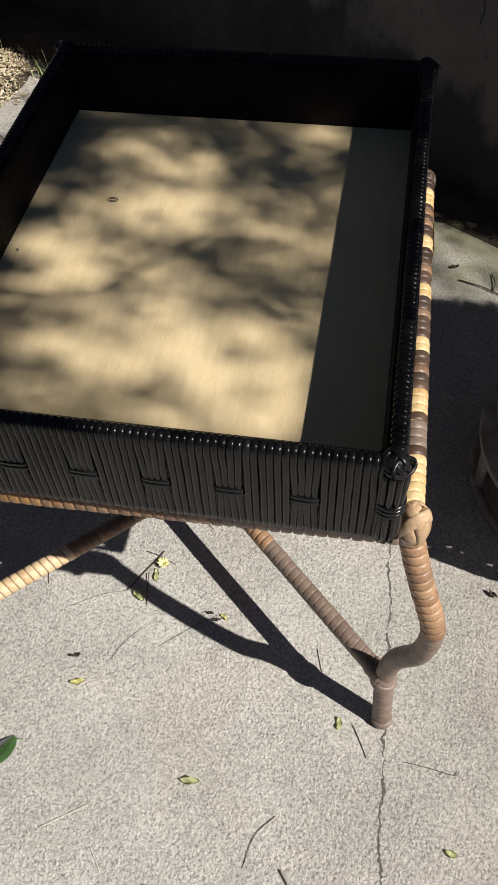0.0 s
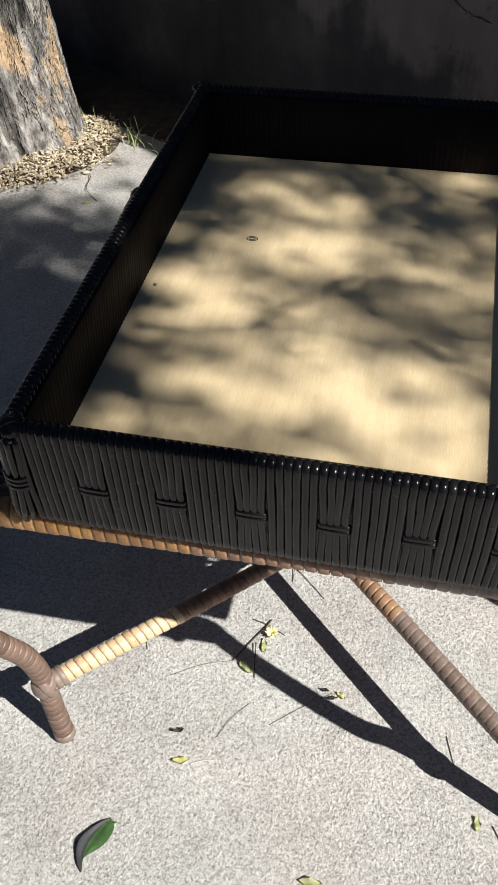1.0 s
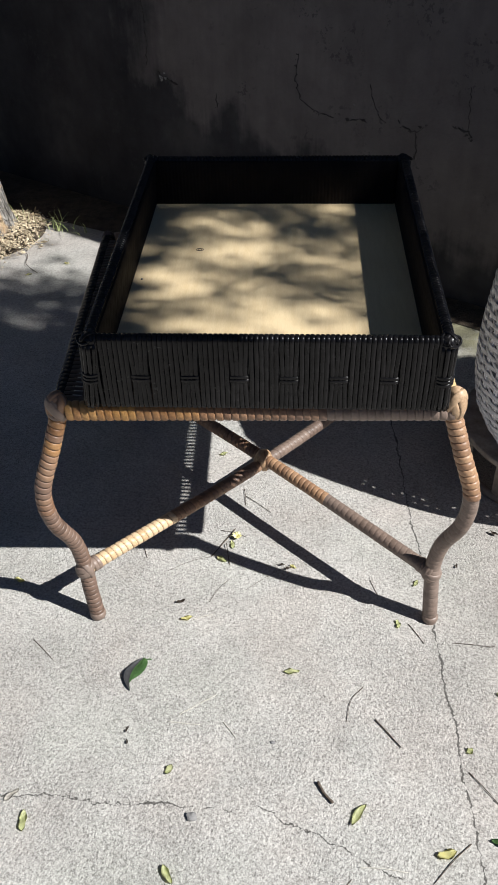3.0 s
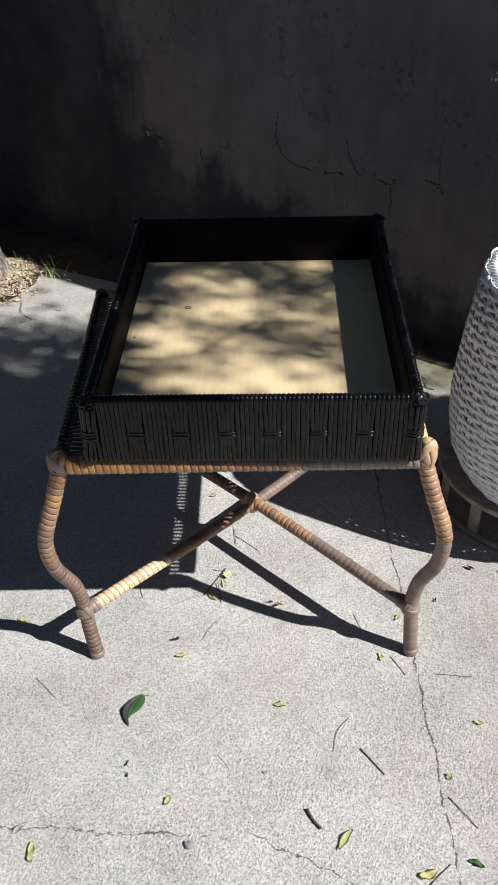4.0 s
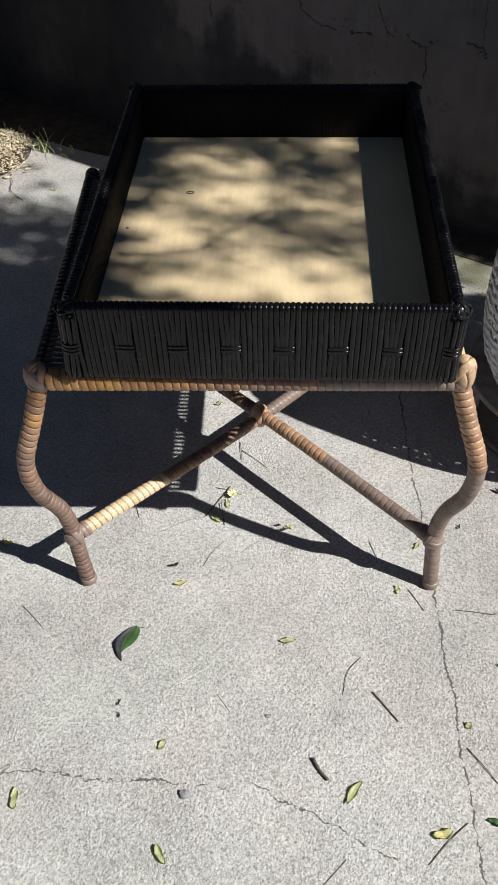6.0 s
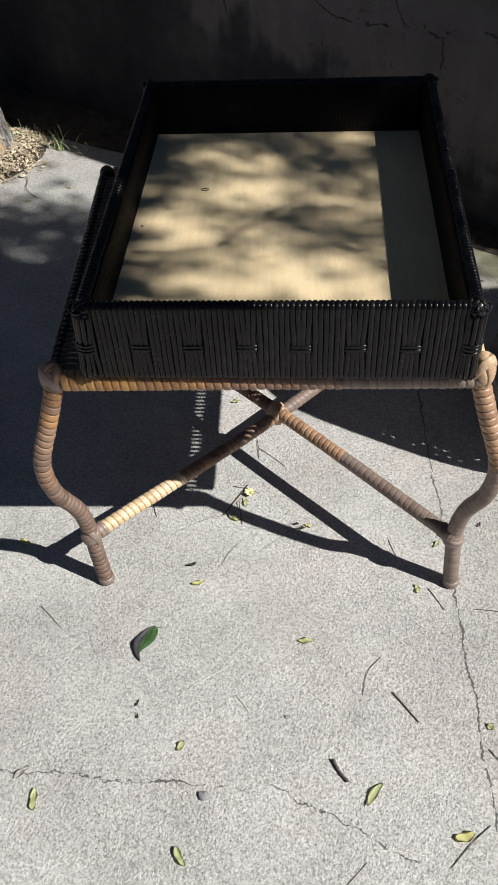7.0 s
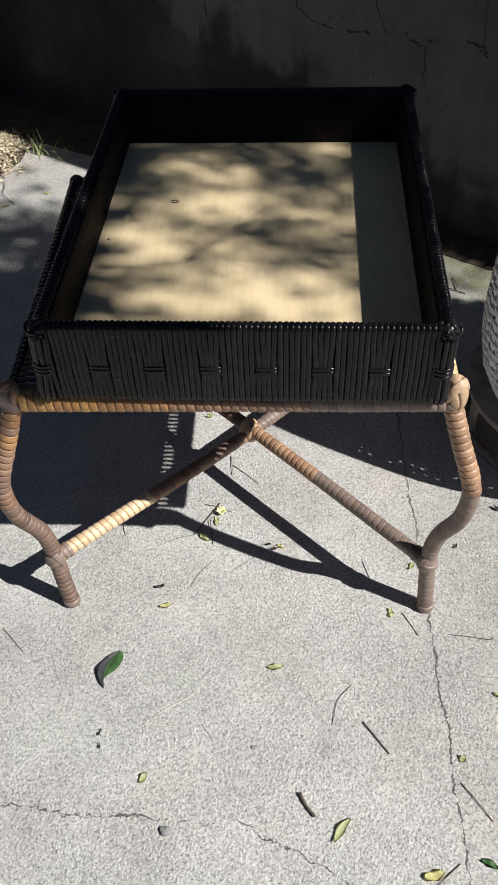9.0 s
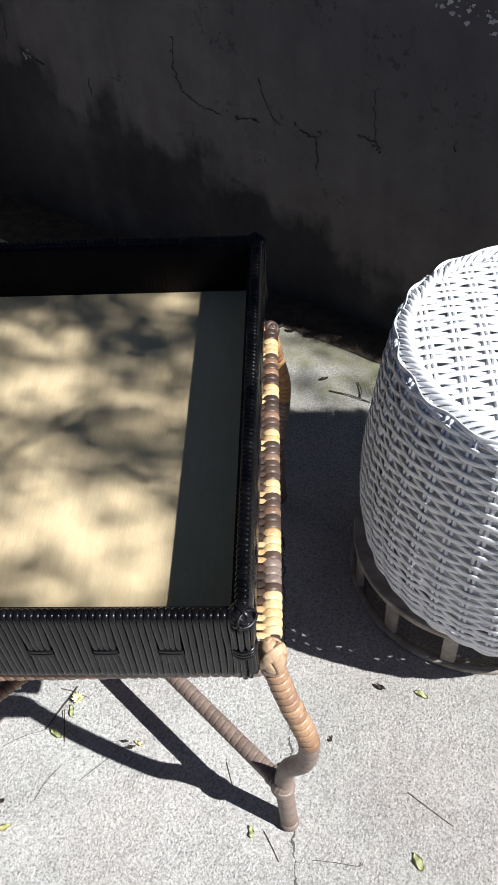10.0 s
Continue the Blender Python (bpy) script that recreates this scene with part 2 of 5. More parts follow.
def make_bark():
    m, nt, p = mat("bark")
    v = coords(nt, (1, 1, 0.30), True)
    plate = noise_tex(nt, v, 48, 6, 0.7)
    patch = noise_tex(nt, coords(nt, (1, 1, 0.50), True), 6.5, 5, 0.62)
    # where the outer bark has come away
    flat = coords(nt, (1, 1, 0.6), True)
    for spot, size, amount in (((-0.872, 1.497, 0.145), 0.075, 0.16), ((-0.912, 1.375, 0.155), 0.050, 0.13)):
        away = nt.nodes.new("ShaderNodeVectorMath")
        away.operation = 'DISTANCE'
        nt.links.new(flat, away.inputs[0])
        away.inputs[1].default_value = spot
        patch = calc(nt, 'ADD', patch, calc(nt, 'MULTIPLY', calc(nt, 'MAXIMUM', calc(nt, 'SUBTRACT', 1.0, calc(nt, 'DIVIDE', away.outputs["Value"], size)), 0.0), amount))
    fine = noise_tex(nt, v, 190, 4, 0.7)
    long = noise_tex(nt, coords(nt, (1, 1, 0.20), True), 12, 5, 0.66)
    split = ramp(nt, calc(nt, 'ABSOLUTE', calc(nt, 'SUBTRACT', long, 0.5)), [(0.012, (0, 0, 0)), (0.06, (1, 1, 1))])
    grey = ramp(nt, plate, [(0.36, (0.10, 0.092, 0.084)), (0.48, (0.31, 0.288, 0.262)), (0.64, (0.62, 0.585, 0.53))])
    tan = ramp(nt, fine, [(0.3, (0.46, 0.30, 0.165)), (0.7, (0.78, 0.60, 0.40))])
    col = mix(nt, ramp(nt, patch, [(0.555, (0, 0, 0)), (0.61, (1, 1, 1))]), grey, tan)
    col = mix(nt, calc(nt, 'MULTIPLY', calc(nt, 'MULTIPLY', calc(nt, 'SUBTRACT', 1.0, split), ramp(nt, patch, [(0.40, (1, 1, 1)), (0.6, (0.2, 0.2, 0.2))])), 0.85), col, (0.035, 0.03, 0.026))
    h = calc(nt, 'ADD', calc(nt, 'ADD', plate, calc(nt, 'MULTIPLY', fine, 0.35)), calc(nt, 'MULTIPLY', split, 0.9))
    bump(nt, p, h, 1.0, 0.014)
    finish(nt, p, col, 0.92, 0.2)
    return m

def make_leaf(name, a, b, rough=0.45):
    m, nt, p = mat(name)
    v = coords(nt, world_space=True)
    n = noise_tex(nt, v, 90, 4, 0.6)
    isl = nt.nodes.new("ShaderNodeNewGeometry").outputs["Random Per Island"]
    col = mix(nt, 0.5, ramp(nt, n, [(0.3, a), (0.7, b)]), ramp(nt, isl, [(0, a), (1, b)]))
    bump(nt, p, n, 0.2, 0.0008)
    finish(nt, p, col, rough, 0.4)
    return m

CONCRETE = make_concrete()
GOLD = make_cane("cane_gold", (0.75, 0.57, 0.31), (0.70, 0.50, 0.245), (0.62, 0.40, 0.18), 0.12)
BROWN = make_cane("cane_brown", (0.33, 0.185, 0.095), (0.26, 0.14, 0.075), (0.17, 0.088, 0.05), 0.40)
GREY = make_cane("cane_weathered", (0.255, 0.192, 0.156), (0.215, 0.160, 0.130), (0.165, 0.120, 0.097), 0.45)
STRAP = make_cane("cane_strap", (0.61, 0.43, 0.27), (0.48, 0.32, 0.185), (0.28, 0.165, 0.09), 0.12)
UMBER = make_cane("cane_umber", (0.235, 0.152, 0.110), (0.185, 0.118, 0.086), (0.125, 0.078, 0.056), 0.25)
TAN = make_cane("cane_tan", (0.47, 0.265, 0.105), (0.37, 0.192, 0.078), (0.24, 0.118, 0.052), 0.12)
ORANGE = make_cane("cane_orange", (0.60, 0.335, 0.105), (0.48, 0.25, 0.08), (0.33, 0.16, 0.06), 0.25)
CREAM = make_cane("cane_pale", (0.76, 0.585, 0.375), (0.72, 0.535, 0.325), (0.62, 0.44, 0.25), 0.1)
SAND = make_cane("cane_sand", (0.50, 0.305, 0.170), (0.41, 0.238, 0.128), (0.28, 0.152, 0.080), 0.2)
DARKCANE = make_cane("cane_dark", (0.095, 0.055, 0.036), (0.065, 0.038, 0.026), (0.038, 0.024, 0.018), 0.15)
BLACK = make_black_wicker()
PLY = make_board()
WHITE = make_plain("white_paint", (0.88, 0.88, 0.90), (0.93, 0.93, 0.94), 30, 0.27, 0.5, 0.2, 0.0006)
WALLM = make_wall()
BARK = make_bark()
OLDWOOD = make_plain("weathered_wood", (0.22, 0.185, 0.155), (0.46, 0.41, 0.35), 25, 0.8, 0.3, 0.5, 0.002)
SOIL = make_plain("soil", (0.045, 0.036, 0.028), (0.11, 0.086, 0.062), 40, 0.95, 0.2, 0.9, 0.006)
CRACKM = make_plain("crack_shadow", (0.030, 0.027, 0.027), (0.095, 0.088, 0.084), 50, 0.95, 0.1)
CHIPM = make_plain("bare_mortar", (0.40, 0.385, 0.37), (0.68, 0.66, 0.63), 60, 0.9, 0.2, 0.6, 0.003)
GREEN = make_leaf("green_leaf", (0.06, 0.135, 0.045), (0.19, 0.36, 0.13), 0.42)
LEAFBACK = make_leaf("leaf_back", (0.050, 0.052, 0.056), (0.105, 0.105, 0.11), 0.5)
CROWNM = make_leaf("crown_leaf", (0.030, 0.046, 0.020), (0.055, 0.078, 0.030))
YELLOW = make_leaf("yellow_leaf", (0.74, 0.69, 0.27), (0.90, 0.87, 0.50), 0.5)
PALEGREEN = make_leaf("pale_green_leaf", (0.54, 0.58, 0.26), (0.82, 0.82, 0.54), 0.5)
DRY = make_leaf("dry_leaf", (0.22, 0.14, 0.07), (0.95, 0.84, 0.62), 0.75)
GRASSM = make_leaf("grass", (0.20, 0.27, 0.08), (0.50, 0.53, 0.26), 0.6)
TWIGM = make_plain("twig_bark", (0.07, 0.056, 0.045), (0.16, 0.125, 0.10), 120, 0.85, 0.2, 0.4, 0.001)
STRAWM = make_plain("straw", (0.52, 0.49, 0.43), (0.74, 0.71, 0.64), 120, 0.8, 0.2)
STONEM = make_plain("grey_stone", (0.15, 0.147, 0.145), (0.30, 0.295, 0.29), 90, 0.8, 0.3)
LINING = make_plain("dark_lining", (0.0048, 0.0037, 0.0038), (0.0100, 0.0076, 0.0076), 35, 0.7, 0.14, 0.5, 0.001)
STEEL = make_plain("nail_steel", (0.16, 0.13, 0.11), (0.28, 0.24, 0.21), 300, 0.5, 0.5)

# ---- mesh helpers ----
def mesh_of(bm, name, material, smooth=True):
    me = bpy.data.meshes.new(name)
    bm.normal_update()
    bm.to_mesh(me)
    bm.free()
    me.materials.append(material)
    if smooth:
        me.polygons.foreach_set("use_smooth", [True] * len(me.polygons))
    return me

def part(name, bm, material, parent, label="", smooth=True):
    ob = new(name, mesh_of(bm, name, material, smooth) if isinstance(bm, bmesh.types.BMesh) else bm)
    ob.parent = parent
    if label:
        tagged(ob, label)
    return ob

def thing(name, label, category, at=(0, 0, 0), group="", kind=""):
    ob = new(name)
    ob.location = at
    ob.empty_display_size = 0.05
    return tagged(ob, label, category, group, kind)

def solid(name, bm, material, label, category="", kind="", group="", at=(0, 0, 0), turn=0.0, smooth=True):
    ob = new(name, mesh_of(bm, name, material, smooth))
    ob.location = at
    ob.rotation_euler = (0, 0, turn)
    return tagged(ob, label, category, group, kind)

def box(bm, lo, hi, bevel=0.0):
    r = bmesh.ops.create_cube(bm, size=1)
    for v in r["verts"]:
        v.co = Vector([lo[i] + (v.co[i] + 0.5) * (hi[i] - lo[i]) for i in range(3)])
    if bevel:
        es = list({e for v in r["verts"] for e in v.link_edges})
        bmesh.ops.bevel(bm, geom=es, offset=bevel, segments=2, affect='EDGES')

def smooth_path(ctrl, n):
    """Catmull-Rom through the control points."""
    c = [Vector(p) for p in ctrl]
    c = [2 * c[0] - c[1]] + c + [2 * c[-1] - c[-2]]
    out = []
    for i in range(1, len(c) - 2):
        for k in range(n):
            t = k / n
            a, b, d, e = c[i - 1], c[i], c[i + 1], c[i + 2]
            out.append(0.5 * ((2 * b) + (d - a) * t + (2 * a - 5 * b + 4 * d - e) * t * t + (3 * b - a - 3 * d + e) * t ** 3))
    out.append(c[-2])
    return out

def resample(pts, step):
    out, left = [pts[0].copy()], step
    for a, b in zip(pts, pts[1:]):
        d = (b - a).length
        s = 0.0
        while d - s >= left:
            s += left
            out.append(a.lerp(b, s / d))
            left = step
        left -= d - s
    return out

def frame_at(t):
    up = Vector((0, 0, 1)) if abs(t.z) < 0.85 else Vector((0, 1, 0))
    u = t.cross(up).normalized()
    return u, u.cross(t).normalized()

def frames(pts):
    """Two cross directions at each point of a path, carried along it without twisting."""
    out = []
    n = len(pts)
    u = None
    for i in range(n):
        t = (pts[min(i + 1, n - 1)] - pts[max(i - 1, 0)]).normalized()
        u = frame_at(t)[0] if u is None else (u - t * u.dot(t)).normalized()
        out.append((u, u.cross(t).normalized(), t))
    return out

def tube(bm, pts, radius, sides=8, caps=True):
    """A tube; radius may be a function of 0..1."""
    rings = []
    n = len(pts)
    for i, (p, (u, w, t)) in enumerate(zip(pts, frames(pts))):
        r = radius(i / (n - 1)) if callable(radius) else radius
        rings.append([bm.verts.new(p + (u * math.cos(a) + w * math.sin(a)) * r) for a in [2 * math.pi * k / sides for k in range(sides)]])
    for r0, r1 in zip(rings, rings[1:]):
        for k in range(sides):
            bm.faces.new((r0[k], r0[(k + 1) % sides], r1[(k + 1) % sides], r1[k]))
    if caps:
        bm.faces.new(rings[0][::-1])
        bm.faces.new(rings[-1])

def wraps(bm, pts, radius, pitch=0.0105, sides=12, seed=1, kind=None, groove=0.09):
    """Peel wound round a pole in one long strip: each turn has a rounded back and a tone of its own; kind gives its material slot."""
    rnd = random.Random(seed)
    line = resample(pts, pitch)
    ends = line + [line[-1] + (line[-1] - line[-2])]
    cross = frames(ends)
    tone = bm.faces.layers.float.get("tone") or bm.faces.layers.float.new("tone")
    last = None
    for i in range(len(line)):
        a, b = ends[i], ends[i + 1]
        lean = pitch * 0.22
        swell = min(1.0, groove / 0.15)
        fat = 1 + swell * rnd.uniform(-0.018, 0.025)
        value = rnd.random()
        slot = kind(i) if kind else 0
        rings = [last] if last else []
        for s, k in (((0.0, 1 - groove),) if not last else ()) + ((0.07, 1 - 0.015 * swell), (0.28, 1 + 0.02 * swell), (0.72, 1 + 0.025 * swell), (0.93, 1 - 0.01 * swell), (1.0, 1 - groove)):
            c = a.lerp(b, s)
            u = cross[i][0].lerp(cross[i + 1][0], s).normalized()
            w = cross[i][1].lerp(cross[i + 1][1], s).normalized()
            t = cross[i][2]
            rings.append([bm.verts.new(c + t * lean * math.cos(q + 0.6) + (u * math.cos(q) + w * math.sin(q)) * radius * k * fat) for q in [2 * math.pi * j / sides for j in range(sides)]])
        for r0, r1 in zip(rings, rings[1:]):
            for k in range(sides):
                f = bm.faces.new((r0[k], r0[(k + 1) % sides], r1[(k + 1) % sides], r1[k]))
                f[tone] = value
                f.material_index = slot
        last = rings[-1]

def knot(parent, material, centre, radius, seed, bands=6, width=0.0075, axes=None, name="binding_band", tall=1.0, core=None):
    """A binding: flat bands of peel laid over one another round a joint, hugging its rounded shape."""
    rnd = random.Random(seed)
    c = Vector(centre)
    bm = bmesh.new()
    bmesh.ops.create_icosphere(bm, subdivisions=2, radius=radius)
    for v in bm.verts:
        v.co = c + Vector((v.co.x, v.co.y, v.co.z * tall))
    mats = material if isinstance(material, tuple) else (material,)
    part("binding_core", bm, core or mats[0], parent)
    for i in range(bands):
        bm = bmesh.new()
        ax = Vector(axes[i % len(axes)])
        ax = (ax + Vector((rnd.uniform(-.2, .2), rnd.uniform(-.2, .2), rnd.uniform(-.2, .2)))).normalized()
        u, w = frame_at(ax)
        big = radius * (1.0 + 0.028 * i)
        off = rnd.uniform(-0.42, 0.42) * radius
        rings = []
        for k in range(24):
            q = 2 * math.pi * k / 24
            d = u * math.cos(q) + w * math.sin(q)
            row = []
            for o, h in ((-0.5, -0.0016), (-0.44, 0.0001), (-0.2, 0.0004), (0.2, 0.0004), (0.44, 0.0001), (0.5, -0.0016)):
                a = max(-0.95, min(0.95, (off + o * width) / big))
                p = d * big * math.sqrt(1 - a * a) + ax * a * big
                p *= 1 + h / big
                row.append(bm.verts.new(c + Vector((p.x, p.y, p.z * tall))))
            rings.append(row)
        for k in range(24):
            r0, r1 = rings[k], rings[(k + 1) % 24]
            for j in range(5):
                bm.faces.new((r0[j], r1[j], r1[j + 1], r0[j + 1]))
        part(name, bm, mats[i % len(mats)], parent)

# ---- setting: ground, wall ----
bm = bmesh.new()
bmesh.ops.create_grid(bm, x_segments=40, y_segments=40, size=150)
ground = solid("ground", bm, CONCRETE, "sunlit pale grey rough concrete slab with hairline cracks", kind="structure", smooth=False)

WA, WK = 1.335, -0.62
WDIR = Vector((1, WK, 0)).normalized()
WNOR = Vector((WK, -1, 0)).normalized()
WTURN = math.atan2(WK, 1)
def on_wall(x, z, out=0.0):
    return Vector((x, WA + WK * x, z)) + WNOR * out
bm = bmesh.new()
length = (0.66 - (-6.0)) / WDIR.x
box(bm, (-length, 0, -0.05), (0, 0.25, 1.12))
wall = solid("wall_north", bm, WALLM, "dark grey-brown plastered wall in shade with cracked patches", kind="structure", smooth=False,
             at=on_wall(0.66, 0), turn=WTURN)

bm = bmesh.new()
rows = []
for k in range(81):
    x = -1.45 + 2.11 * k / 80
    edge = (1.466 - 0.475 * (x + 0.52) if x < -0.52 else 1.466 - 0.501 * (x + 0.52) if x < 0.2 else 1.105 - 0.63 * (x - 0.2)) + 0.012 * noise.noise(Vector((x * 6, 0, 3))) + 0.006 * noise.noise(Vector((x * 25, 0, 5)))
    far = WA + WK * x + 0.02
    rows.append([bm.verts.new((x, edge + (far - edge) * f, z + (0.004 * noise.noise(Vector((x * 18, f * 5, 1))) if 0 < f < 1 else 0))) for f, z in ((0, 0.002), (0.15, 0.006), (0.5, 0.012), (0.8, 0.012), (1, 0.010))])
for r0, r1 in zip(rows, rows[1:]):
    for k in range(4):
        bm.faces.new((r0[k], r1[k], r1[k + 1], r0[k + 1]))
solid("soil_strip", bm, SOIL, "strip of dark bare soil between slab and wall", kind="structure")

# unseen walls added round the yard to hold back low skylight
for nm, lo, hi in (("sky_block_south", (-6.0, -4.25, -0.05), (4.2, -4.0, 1.3)), ("sky_block_west", (-6.25, -4.25, -0.05), (-6.0, 5.4, 1.3)),
                   ("sky_block_east", (4.2, -4.25, -0.05), (4.45, 3.6, 1.3)), ("sky_block_behind", (0.9, 3.35, -0.05), (4.2, 3.6, 1.3))):
    bm = bmesh.new()
    box(bm, lo, hi)
    solid(nm, bm, WALLM, "unseen plain dark wall added to block low skylight", kind="structure", smooth=False)

# ---- black wicker tray ----
TX0, TX1, TY0, TY1, TZ0, TZ1 = -0.2205, 0.2405, 0.001, 0.590, 0.421, 0.529
TH = 0.0130
TTURN = radians(1.1)
tray = thing("wicker_tray", "glossy black woven wicker tray with plywood base on the stool", "tray", (0.5 * (TX0 + TX1), 0.5 * (TY0 + TY1), TZ0))
tray.rotation_euler = (radians(1.95), 0, TTURN)
HX, HY, TH2, H = 0.5 * (TX1 - TX0), 0.5 * (TY1 - TY0), TH / 2, TZ1 - TZ0

def strand_mesh(name, seed, w=0.0066, lift=0.0020, half=TH2, h=H, draw=0.0):
    """One cord that climbs the outside of a tray wall, crosses its rounded top and drops down the inside; draw pulls its middle sideways."""
    rnd = random.Random(seed)
    prof = [(half - 0.001, 0.002), (half, 0.006)] + [(half + 0.0006 * math.sin(math.pi * k / 8), 0.010 + (h - 0.026) * k / 8) for k in range(9)] + [(half, h - half - 0.001)]
    for k in range(1, 7):
        q = math.pi * k / 7
        prof.append((half * math.cos(q), h - half + half * math.sin(q)))
    prof += [(-half, h - half - 0.001), (-half, 0.030)]
    bm = bmesh.new()
    rows = []
    sh = rnd.uniform(-0.0004, 0.0004)
    for i, (n, z) in enumerate(prof):
        a = prof[max(i - 1, 0)]
        b = prof[min(i + 1, len(prof) - 1)]
        t = Vector((b[0] - a[0], b[1] - a[1])).normalized()
        out = Vector((t.y, -t.x))
        s0 = sh * math.sin(math.pi * min(z / h, 1.0)) + rnd.uniform(-0.0003, 0.0003)
        lv = lift * (0.66 if z > h - 0.016 else 0.80 if n > 0 else 0.22)
        wide = w if n > 0 or z > h - 0.012 else w * 1.12
        pull = max(0.0, 1 - (abs(z / h - 0.44) / 0.40) ** 1.6) if draw and n > 0 else 0.0
        s0 += draw * pull
        wide *= 1 - 0.08 * pull
        lv -= 0.0009 * pull
        rows.append([bm.verts.new((s0 + s * wide, n + out.x * e, z + out.y * e)) for s, e in ((-0.5, -0.0006), (-0.33, lv * 0.66), (0, lv), (0.33, lv * 0.66), (0.5, -0.0006))])
    for r0, r1 in zip(rows, rows[1:]):
        for j in range(4):
            bm.faces.new((r0[j], r0[j + 1], r1[j + 1], r1[j]))
    return mesh_of(bm, name, BLACK)

def flat_band(bm, line, half):
    """A flat strip of peel along a line of places and outward directions."""
    rows = [[bm.verts.new(p + Vector((0, 0, o * half)) + d * e) for o, e in ((-1, -0.0014), (-0.85, 0.0002), (-0.4, 0.0009), (0, 0.0005), (0.4, 0.0009), (0.85, 0.0002), (1, -0.0014))] for p, d in line]
    for r0, r1 in zip(rows, rows[1:]):
        for k in range(6):
            bm.faces.new((r0[k], r1[k], r1[k + 1], r0[k + 1]))

STRANDS = [strand_mesh("cord", 40 + i) for i in range(6)]
DRAWN = {k: strand_mesh("cord", 51 + k, draw=-0.0012 * (k - 1.5)) for k in range(4)}
STEP = 0.00622
LEAN = radians(4.2)             # the west side has sagged inwards
PITCH = 10 * STEP
rnd = random.Random(5)
for side, (run, cx, cy, turn) in {
        "front": (2 * HX, 0, -HY + TH2, math.pi), "right": (2 * HY, HX - TH2, 0, -math.pi / 2),
        "back": (2 * HX, 0, HY - TH2, 0.0), "left": (2 * HY, -HX + TH2, 0, math.pi / 2)}.items():
    bm = bmesh.new()
    trim_lo, trim_hi = 0.012 if side == "back" else 0.004, 0.012 if side == "front" else 0.004
    box(bm, (-run / 2 + trim_lo, -TH2 + 0.0012, 0.003), (run / 2 - trim_hi, TH2 - 0.0012, H - 0.006), 0.004)
    panel = part("side_panel", bm, BLACK, tray, "black woven wicker side with cords laid over its rim")
    panel.location, panel.rotation_euler = (cx, cy, 0), (LEAN if side == "left" else 0, 0, turn)
    bm = bmesh.new()
    box(bm, (-run / 2 + TH, -TH2 - 0.0028, 0.0258), (run / 2 - TH, -TH2 + 0.001, H - 0.0050), 0.0008)
    prev = None
    for k in range(int((run - 2 * TH) / STEP) * 6 + 1):
        ridge = -TH2 - 0.0030 - 0.0005 * abs(math.sin(math.pi * k / 6))
        sag = 0.0006 * math.sin(k * 1.7)
        row = [bm.verts.new((-run / 2 + TH + STEP * k / 6 + sag * f, ridge + e, z)) for z, e, f in ((0.0258, 0, 0), (0.05, 0, 1), (0.075, 0, 1), (H - 0.007, 0, 0), (H - 0.0048, 0.0025, 0))]
        if prev:
            for j in range(4):
                bm.faces.new((prev[j], row[j], row[j + 1], prev[j + 1]))
        prev = row
    part("lining", bm, LINING, panel, "dark brown ribbed lining inside the tray")
    # every tenth of the run, four cords are drawn together under two flat bands
    count = 8 if side in ("front", "back") else 9
    motifs = [PITCH * (k - 0.5 * (count - 1)) for k in range(count)]
    n = int((0.5 * run - 0.010) / STEP)
    for i in range(-n, n):
        s = STEP * (i + 0.5)
        if s * {"front": 1, "back": -1}.get(side, 0) > 0.5 * run - 0.018:
            continue
        cord_mesh = STRANDS[rnd.randrange(6)]
        for m in motifs:
            if abs(s - m) < 2 * STEP:
                cord_mesh = DRAWN[int(round((s - m) / STEP + 1.5))]
        c = part("cord", cord_mesh, None, panel)
        c.location = (s + rnd.uniform(-0.0002, 0.0002), rnd.uniform(0, 0.0003), 0)
    for mth in motifs:
        if abs(mth) > 0.5 * run - 0.016:
            continue
        for dz in (-0.0027, 0.0027):
            bm = bmesh.new()
            flat_band(bm, [(Vector((mth + o, TH2 + e, H * 0.44 + dz + 0.0004 * math.sin(90 * o + 40 * mth))), Vector((0, 1, 0))) for o, e in ((-0.0124, -0.0008), (-0.0110, 0.0012), (-0.005, 0.0017), (0.005, 0.0017), (0.0110, 0.0012), (0.0124, -0.0008))], 0.0026)
            part("cross_band", bm, BLACK, panel)
